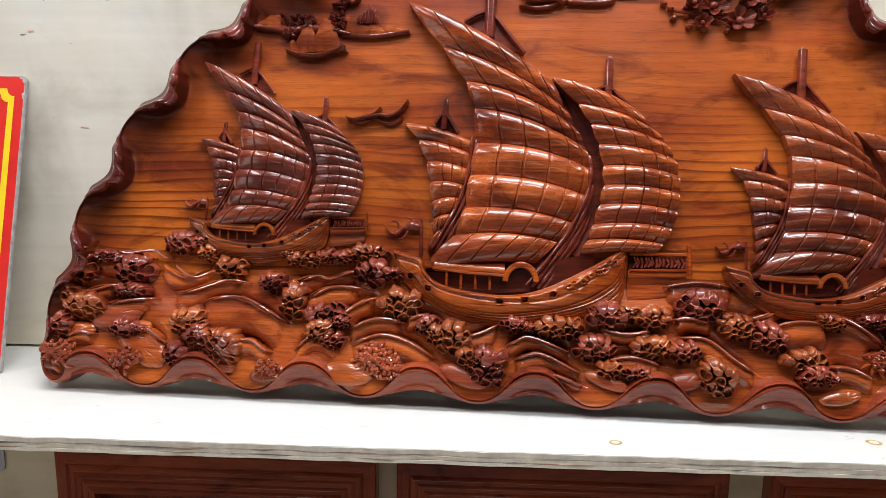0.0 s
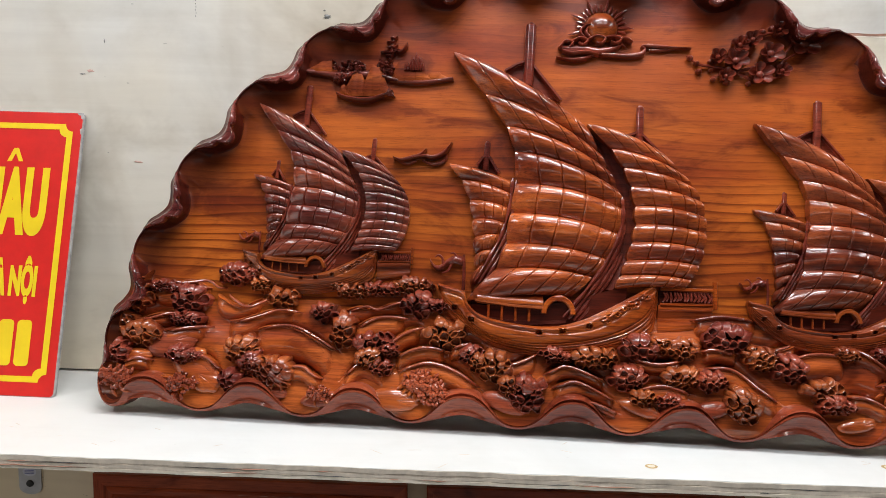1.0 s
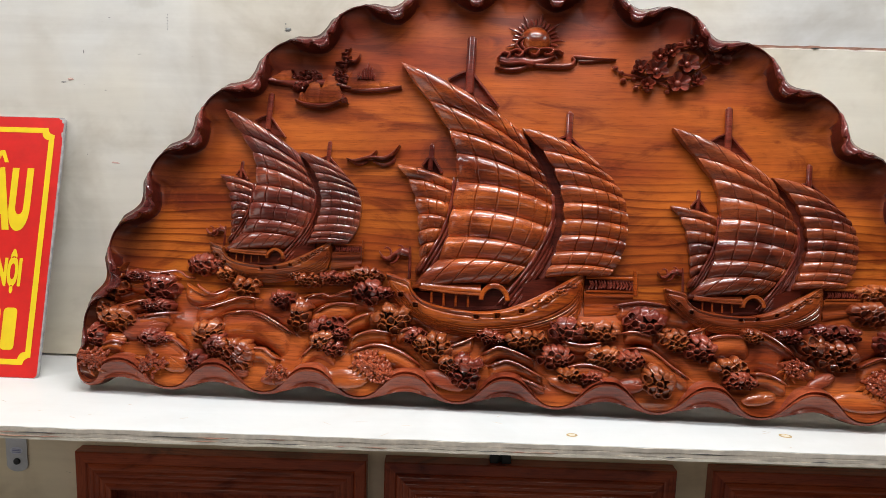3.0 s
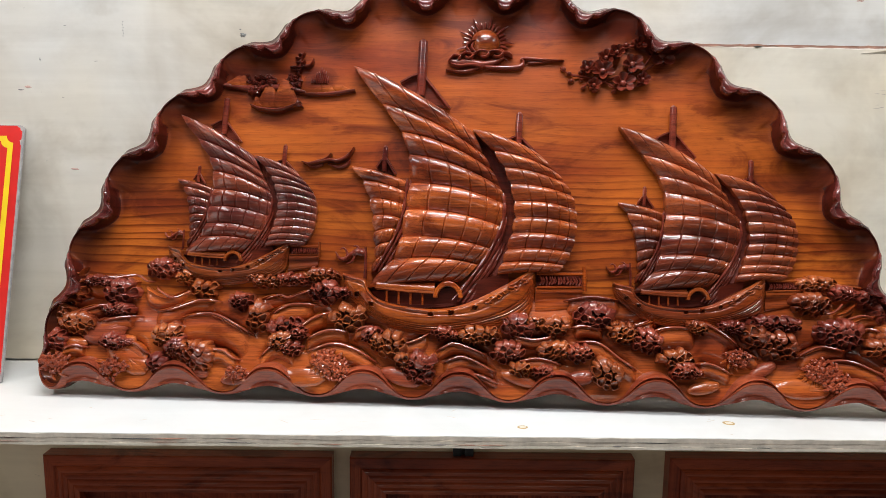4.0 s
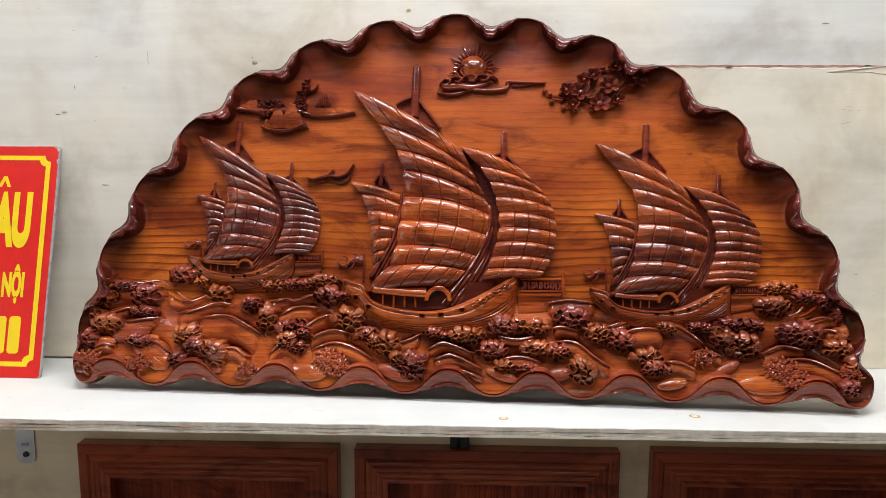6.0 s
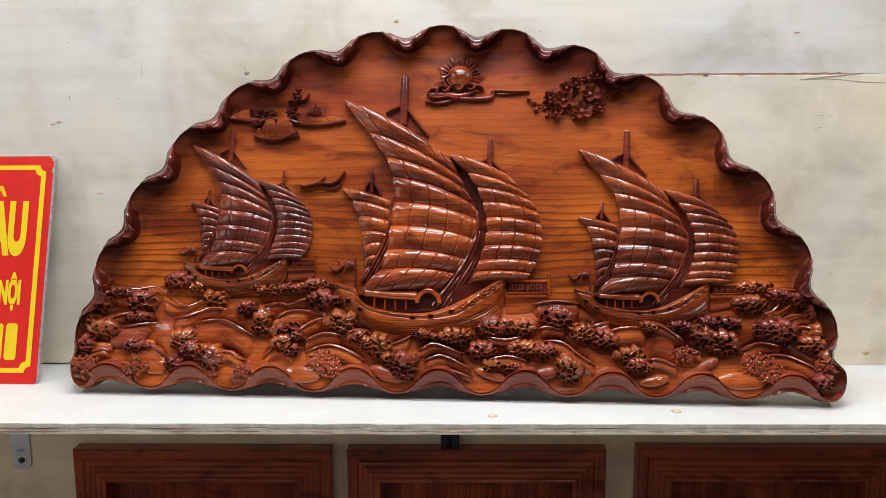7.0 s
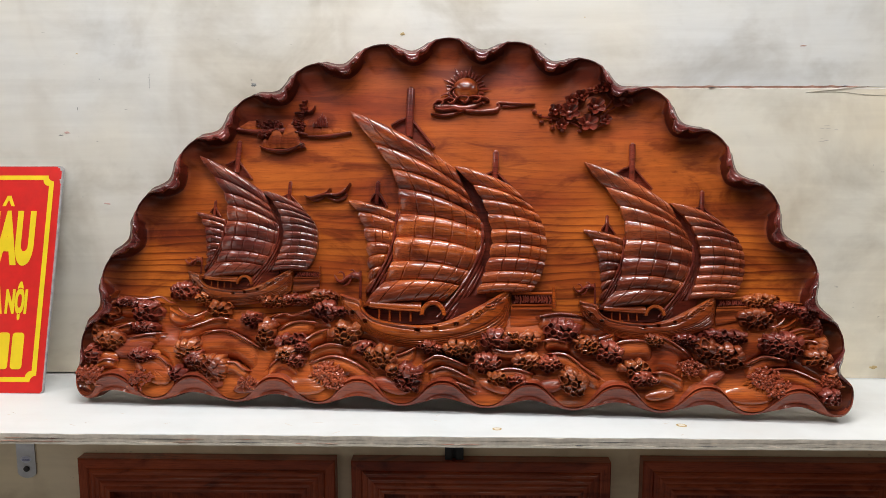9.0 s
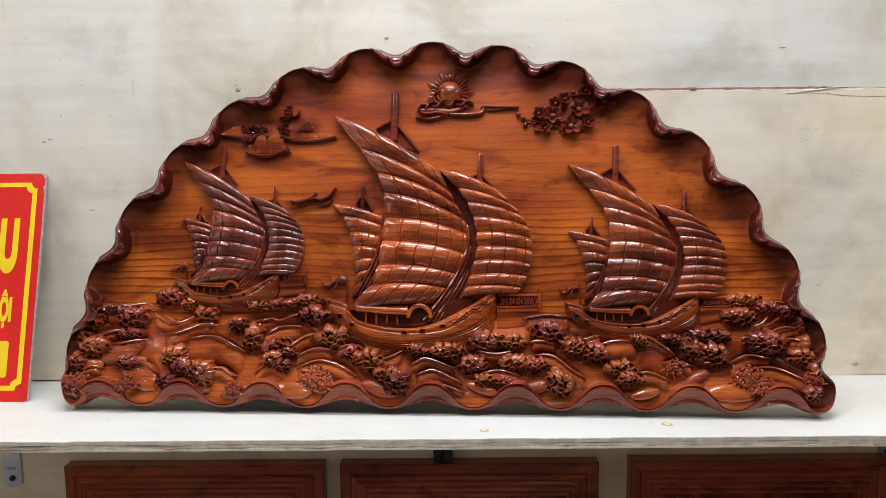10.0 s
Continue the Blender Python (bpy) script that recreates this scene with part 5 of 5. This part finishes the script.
    faces = [(idx[i, j], idx[i + 1, j], idx[i + 1, j + 1], idx[i, j + 1]) for i, j in zip(ii, jj)]
    carve(name, verts, faces, (FOAM_WOOD, CARVED_WOOD)[seed % 2], relief, label, 60)


clumps = [(-471, 193, 22, 14), (-434, 180, 14, 10), (-533, 155, 23, 17), (-605, 154, 16, 17), (-533, 129, 22, 9), (-590, 107, 26, 16), (-533, 80, 18, 11), (-449, 91, 24, 16),
          (-433, 75, 17, 13), (-402, 62, 26, 22), (-461, 50, 13, 12), (-400, 162, 19, 15), (-571, 171, 18, 8), (-622, 122, 15, 19), (-618, 82, 14, 17), (-612, 182, 13, 12)]
clumps_port = [(-344, 146, 16, 12), (-315, 122, 16, 21), (-272, 108, 25, 13), (-277, 87, 17, 14), (-261, 77, 15, 10), (-306, 176, 24, 9), (-267, 180, 26, 9), (-224, 187, 27, 10),
               (-215, 162, 24, 15), (-178, 123, 24, 19), (-140, 99, 16, 11), (-111, 85, 19, 20), (-68, 54, 22, 24), (-91, 62, 14, 12)]
clumps_mid = [(-37, 104, 15, 10), (18, 103, 28, 14), (75, 116, 24, 15), (127, 119, 24, 13), (60, 80, 23, 14), (79, 56, 15, 11), (111, 53, 15, 9), (128, 83, 22, 13),
              (187, 135, 25, 19), (231, 111, 18, 13), (264, 101, 20, 16), (304, 77, 24, 14), (311, 59, 16, 12), (203, 53, 21, 20), (165, 80, 19, 12)]
clumps_far = [(338, 120, 11, 9), (386, 123, 19, 9), (513, 189, 28, 11), (549, 177, 18, 10), (503, 161, 28, 15), (448, 129, 40, 11), (452, 98, 28, 18), (541, 117, 31, 20),
              (597, 96, 26, 13), (584, 169, 13, 12), (612, 118, 15, 18), (606, 150, 13, 14), (617, 72, 14, 17), (608, 38, 19, 11), (417, 110, 15, 16)]
for k, (x, y, a, b) in enumerate(clumps + clumps_port + clumps_mid + clumps_far):
    foam(x, y, a * 1.05, b * 1.05, 100 + k)
    turn = random.Random(k).uniform(-0.9, 0.2) + (k % 2) * math.pi
    if y > 46 and abs(x) < 590:
        if k % 3:
            continue
        foam(x + 1.15 * a * math.cos(turn), y + 1.1 * b * math.sin(turn), max(7, a * 0.55), max(6, b * 0.6), 300 + k)


def spray(x, y, size, turn, count, seed):
    """A bush of short curling fingers of water with a few long incised leaves at its foot."""
    r = np.random.default_rng(seed)
    pieces = []
    for k in range(count * 7):
        q, s = math.sqrt(r.uniform(0, 1)), r.uniform(0, 2 * math.pi)
        px, py = x + size * 0.75 * q * math.cos(s), y + size * 0.5 * q * math.sin(s)
        base = float(sea_level(py)) + 1 + 7 * (1 - q)
        a, L, bend = turn + r.normal(0, 0.8), size * r.uniform(0.16, 0.32), r.choice((-1.7, 1.7)) * r.uniform(0.5, 1)
        path, at = [], np.array([px, py])
        for m in range(6):
            path.append((at[0], at[1], base + 6.5 * math.sin(0.35 + 2.1 * m / 5)))
            at = at + L / 5 * np.array([math.cos(a + bend * m / 5), math.sin(a + bend * m / 5)])
        pieces.append(tube_mesh(path, np.array([1.3, 2.2, 2.5, 2.4, 2.1, 1.2]) * size / 28, 6, 1.0))
    carve("spray", *joined(pieces), RIM_WOOD, relief, "bush of curling carved spray")
    for k in range(count // 2):
        a = turn + math.pi + radians(-50 + 100 * k / max(1, count // 2 - 1))
        path = [(x + (0.45 + 0.75 * q) * size * math.cos(a + 0.35 * q), y + (0.35 + 0.5 * q) * size * math.sin(a + 0.35 * q), float(sea_level(y + (0.35 + 0.5 * q) * size * math.sin(a))) + 3.5 * math.sin(math.pi * (0.1 + 0.75 * q)) - 1) for q in np.linspace(0, 1, 7)]
        carve("spray_leaf", *tube_mesh(path, np.array([1.6, 2.8, 3.2, 3.0, 2.5, 1.8, 0.6]) * size / 28, 7, 1.0), SEA_WOOD, relief, "leaf-shaped carved splash")


spray(-615, 46, 30, 2.2, 9, 1)
spray(-527, 42, 28, 0.2, 8, 2)
spray(-205, 58, 30, 0.9, 13, 3)
spray(-190, 46, 26, -0.6, 9, 4)
spray(-340, 38, 20, 1.2, 6, 5)
spray(506, 62, 30, 0.9, 13, 6)
spray(524, 50, 26, -0.6, 9, 7)
spray(606, 60, 22, 1.6, 8, 8)
spray(390, 78, 22, 1.0, 8, 9)

def shell(x, y, a, b, turn, fingers, seed):
    """A smooth swelling of water, pointed at one end and fingered at the other."""
    n, m = 64, 14
    P = np.zeros((n, m, 3))
    c, s = math.cos(turn), math.sin(turn)
    for i in range(n):
        w = 2 * math.pi * i / n
        edge = 1 + 0.16 * math.cos(w + math.pi) + (0.05 * abs(math.sin(fingers * w)) if math.cos(w) > 0.2 else 0)
        for j in range(m):
            q = j / (m - 1)
            ex, ey = a * q * edge * math.cos(w), b * q * edge * math.sin(w)
            up = 7.0 * math.sqrt(max(0.0, 1 - q ** 2.2))
            if math.cos(w) > 0.2:
                up -= 0.5 * (1 - abs(math.sin(fingers * w))) ** 2 * q * (1 - q) * 4
            yy = y + s * ex + c * ey
            P[i, j] = (x + c * ex - s * ey, yy, float(sea_level(yy)) + up - 3)
    carve("wave_shell", P.reshape(-1, 3), grid_faces(n, m, closed=True), RIM_WOOD if seed % 2 else SEA_WOOD, relief, "smooth swelling of carved water with fingered end")


for k, shell_at in enumerate(((-505, 56, 40, 20, -0.55, 4), (-545, 98, 36, 20, 0.3, 5), (-517, 80, 20, 10, 0.25, 3), (-333, 32, 27, 10, 0.15, 4), (-236, 36, 34, 15, 0.0, 5), (-92, 38, 30, 12, -0.3, 3),
                              (487, 38, 40, 15, 0.0, 5), (430, 64, 22, 9, 0.5, 3), (80, 40, 28, 9, -0.3, 3), (168, 45, 25, 11, 0.2, 3), (-592, 77, 21, 9, 0.0, 3), (592, 52, 24, 12, -0.4, 4), (345, 36, 24, 9, 0.2, 3), (-400, 38, 20, 9, -0.2, 3))):
    shell(*shell_at, k)

# ---- sky: sun, cloud, blossom, hills, birds ----
def dome(x, y, r, w0, h, squash=1.0, n=28, m=9):
    P = [[(x + r * math.sin(math.pi / 2 * j / m) * math.cos(2 * math.pi * i / n), y + squash * r * math.sin(math.pi / 2 * j / m) * math.sin(2 * math.pi * i / n), w0 + h * math.cos(math.pi / 2 * j / m)) for j in range(m + 1)] for i in range(n)]
    return np.array(P).reshape(-1, 3), grid_faces(n, m + 1, closed=True, flip=True)


v, fc = dome(19, 558, 23, 0, 17)
carve("sun", v, [q[::-1] for q in fc], HULL_RED, relief, "round polished sun")
for k in range(21):
    a = radians(-38 + 256 * k / 20)
    r1 = 46 if k % 3 == 0 else 36
    path = [(19 + r * math.cos(a), 558 + r * math.sin(a), w) for r, w in ((24, 3), (29, 4.5), (0.5 * (29 + r1), 4.5), (r1, 2))]
    carve("sun_ray", *tube_mesh(path, [1.6, 2.5, 2.0, 0.4], 7), FOAM_WOOD, relief)


def ribbon(name, points, width, w, label, wood=None, thick=5.0, n=60):
    """A carved band along a curve, raised along its middle."""
    c = spline(points, n)
    tan = np.gradient(c, axis=0)
    tan /= np.linalg.norm(tan, axis=1)[:, None]
    side = np.stack([-tan[:, 1], tan[:, 0]], 1)
    wid = 0.72 * np.interp(np.linspace(0, 1, n), np.linspace(0, 1, len(width)), width)
    P = np.zeros((n, 7, 3))
    for j, q in enumerate(np.linspace(-1, 1, 7)):
        P[:, j, :2] = c + side * (wid * q)[:, None]
        P[:, j, 2] = w + thick * (1 - q * q) ** 0.6
    v, fc = sheet(P, 0.3)
    carve(name, v, fc, wood or DARK_WOOD, relief, label)


ribbon("cloud", [(-42, 514), (-22, 511), (-4, 513), (12, 519)], [0.6, 4, 5, 2], 4, "thin trailing cloud")
ribbon("cloud", [(20, 519), (50, 518), (73, 520), (79, 527), (76, 532), (86, 533), (112, 531), (142, 530)], [4, 5.5, 6, 3.5, 3, 4.5, 3.5, 0.3], 4, "long drifting cloud scroll")
ribbon("cloud", [(86, 527), (104, 527), (120, 529)], [3, 3, 0.5], 2, "underside of the drifting cloud", thick=4)
ribbon("cloud", [(-36, 529), (-24, 526), (-6, 527), (14, 524), (34, 527), (48, 533)], [5, 8, 9, 9, 7, 2], 3, "dark body of the cloud", thick=6)
for pts in (((-38, 527), (-30, 536), (-20, 534), (-24, 528)), ((-22, 535), (-10, 541), (0, 537), (-6, 531), (-12, 534)), ((0, 538), (12, 544), (24, 541), (20, 534), (12, 535)),
            ((22, 541), (36, 544), (46, 540), (40, 534), (32, 536)), ((44, 540), (54, 541), (62, 536)), ((-4, 541), (-10, 550), (-4, 558), (4, 560)), ((-34, 522), (-20, 519), (-2, 521), (16, 517)),
            ((4, 541), (-2, 549), (0, 556))):
    ribbon("cloud_scroll", pts, [2.2, 3.0, 3.0, 1.6], 9, "curled lip of the cloud", FOAM_WOOD, thick=5, n=30)


def blossom(x, y, r, w, seed):
    rg_ = random.Random(seed)
    t0 = rg_.uniform(0, 1.2)
    n, m = 40, 9
    P = np.zeros((n, m, 3))
    for i in range(n):
        a = 2 * math.pi * i / n
        lobe = 0.60 + 0.36 * abs(math.sin(2.5 * (a + t0))) ** 0.8 + 0.06 * math.sin(a + seed)
        for j in range(m):
            q = j / (m - 1)
            P[i, j] = (x + r * q * lobe * math.cos(a), y + r * 0.88 * q * lobe * math.sin(a), w - 3 + 12.0 * q ** 1.8 - 3.0 * max(0, q - 0.8) * 5 * 0.4 + 0.8 * math.cos(5 * (a + t0)) * q)
    v = list(P.reshape(-1, 3))
    fc = grid_faces(n, m, closed=True, flip=False)
    low = [(x + (p[0] - x) * 0.72, y + (p[1] - y) * 0.72, 1.0) for p in P[:, -1]]
    k = len(v)
    fc += [(i * m + m - 1, ((i + 1) % n) * m + m - 1, k + (i + 1) % n, k + i) for i in range(n)]
    fl = carve("blossom", np.vstack([v, low]), fc, DARK_WOOD, relief, "five-petalled carved blossom")
    vv, ff = dome(x, y, r * 0.26, w + 0.5, 4)
    carve("stamen", vv, [q[::-1] for q in ff], DARK_WOOD, fl)


for k, (x, y, r) in enumerate(((201, 513, 19), (232, 493, 19), (246, 523, 18), (292, 540, 24), (206, 534, 14), (222, 542, 13), (177, 517, 13), (187, 490, 12), (258, 556, 12), (262, 500, 12))):
    blossom(x, y, r, 8 + 1.5 * (k % 3), k)
for x, y, r in ((177, 521, 8), (168, 512, 6), (150, 510, 6), (141, 517, 7), (213, 547, 7), (226, 551, 8), (238, 556, 8), (252, 561, 9), (153, 498, 7), (169, 500, 5), (190, 484, 8), (172, 487, 6), (262, 498, 7), (222, 538, 6), (268, 556, 8), (232, 510, 6), (186, 527, 7), (219, 482, 6)):
    v, fc = dome(x, y, 0.68 * r, 2, 7.5, 0.85, 14, 6)
    carve("bud", v, [q[::-1] for q in fc], DARK_WOOD, relief, "round blossom bud")
for pts in (((136, 519), (152, 508), (170, 505), (196, 500), (222, 487)), ((170, 490), (196, 496), (228, 506), (262, 520), (282, 548)), ((205, 544), (232, 550), (262, 556), (290, 552)), ((232, 486), (258, 492), (270, 502), (262, 512), (280, 524))):
    path = [(x, y, 5) for x, y in spline(pts, 16)]
    carve("branch", *tube_mesh(path, [1.1, 2.1, 1.9, 1.6], 7), DARK_WOOD, relief, "thin blossom twig")


def hill(x, y, a, b, h, peak, seed, wood):
    """A rocky carved hill with ribs running down from its peak."""
    r = np.random.default_rng(seed)
    nu, nv = 44, 16
    P = np.zeros((nu, nv, 3))
    for i, q in enumerate(np.linspace(-1, 1, nu)):
        crest = max(0.04, math.cos(math.pi / 2 * min(1.0, abs(q - peak) / (1 + abs(peak) * (1 if q < peak else -1) * (1 if peak > 0 else -1) + 1e-6))) ** 1.35) if abs(q) < 1 else 0.04
        crest *= 1 + 0.05 * math.sin(q * 11 + seed)
        for j, s in enumerate(np.linspace(0, 1, nv)):
            P[i, j] = (x + a * q, y + 2 * b * crest * (1 - s), 0.75 * h * (0.4 + 0.6 * math.sin(math.pi * (0.2 + 0.6 * s))) * (0.5 + 0.5 * crest) + 1.2 * abs(math.sin(4 * (q - peak) * (0.6 + s) + seed)) - 0.6)
    v, fc = sheet(P, 0.3)
    carve("hill", v, [q_[::-1] for q_ in fc], wood, relief, "small carved rocky hill")


def rocks(x, y, a, b, count, seed):
    """A heap of small blocky boulders."""
    r = np.random.default_rng(seed)
    pieces = []
    for k in range(count):
        cx, cy, size = x + a * r.uniform(-1, 1), y + b * r.uniform(-1, 1), r.uniform(2.6, 5.4)
        v, f = dome(cx, cy, size, 1, r.uniform(7, 13), r.uniform(0.6, 0.9), 9, 4)
        pieces.append((v + r.normal(0, 0.45, v.shape), [q[::-1] for q in f]))
    carve("rocky_shore", *joined(pieces), DARK_WOOD, relief, "heap of dark boulders and bushes on the islet", 30)


ribbon("islet", [(-402, 486), (-375, 484), (-345, 482), (-300, 484), (-262, 476)], [2, 5, 9, 9, 4], 2, "dark rocky base of the islet", thick=6)
hill(-374, 484, 27, 9.5, 9, 0.4, 1, HILL_WOOD)
hill(-388, 483, 16, 4, 8, 0.0, 6, DARK_WOOD)
rocks(-334, 493, 22, 9, 34, 1)
rocks(-340, 478, 12, 6, 14, 2)
rocks(-282, 492, 10, 14, 24, 3)
hill(-248, 473, 27, 15.5, 10, -0.4, 2, HILL_WOOD)
hill(-226, 475, 20, 9, 9, -0.5, 7, HILL_WOOD)
hill(-205, 477, 22, 6.5, 8, -0.3, 8, HILL_WOOD)
hill(-321, 451, 21, 18.5, 14, 0.05, 3, HILL_WOOD)
hill(-294, 451, 26, 22.5, 17, 0.0, 4, HILL_WOOD)
hill(-339, 451, 9, 8, 15, 0.0, 5, HILL_WOOD)
hill(-273, 452, 8, 5.5, 15, 0.0, 9, DARK_WOOD)
ribbon("islet", [(-348, 454), (-330, 448), (-300, 447), (-268, 459)], [2, 5, 6, 2], 4, "dark shore of the islet", thick=8)
ribbon("islet", [(-262, 473), (-225, 474), (-184, 480)], [3, 5, 4], 3, "dark band along the underside of the low point of land", thick=6)
for x, y, a in ((-271, 537, 5), (-275, 531, 6), (-272, 524, 7), (-277, 516, 12), (-276, 511, 6), (-262, 519, 9)):
    ribbon("pagoda_roof", [(x - a, y), (x - a * 0.3, y + 1.2), (x + a * 0.4, y), (x + a, y + 3.0)], [1.4, 2.6, 2.6, 1.0], 4, "upturned tier of a tiny pagoda", thick=5, n=16)
carve("pagoda_trunk", *tube_mesh([(-275, 506, 4), (-273, 522, 5), (-271, 540, 4)], [2.0, 1.6, 0.8], 6), DARK_WOOD, relief, "slender carved trunk")
ribbon("pagoda_roof", [(-264, 517), (-258, 519), (-253, 525), (-251, 530)], [2.5, 3.5, 2.5, 0.6], 5, "upswept bough", thick=5, n=16)
for k in range(8):
    x = -252 + 3.6 * k
    top = 500 + 17 * math.exp(-((k - 4.2) / 2.4) ** 2) - 3 * (k % 2)
    carve("pine", *tube_mesh([(x, 490, 8), (x + 0.4, top - 6, 10), (x, top, 6)], [1.7, 1.6, 0.5], 6), FOAM_WOOD, relief, "tiny upright pine")
for wing, body in ((((-262, 364), (-251, 361), (-238, 364), (-226, 368), (-216, 377)), ((-256, 361), (-244, 358), (-230, 361))),
                   (((-236, 363), (-220, 367), (-206, 366), (-192, 373), (-181, 387)), ((-222, 362), (-206, 357), (-192, 362), (-188, 370)))):
    ribbon("bird", wing, [1.0, 3.6, 4.6, 4.4, 0.6], 8, "carved bird with raised wing", thick=6)
    ribbon("bird_body", body, [1.5, 4.5, 5.0, 1.5], 2, "dark underside of the bird", thick=5)
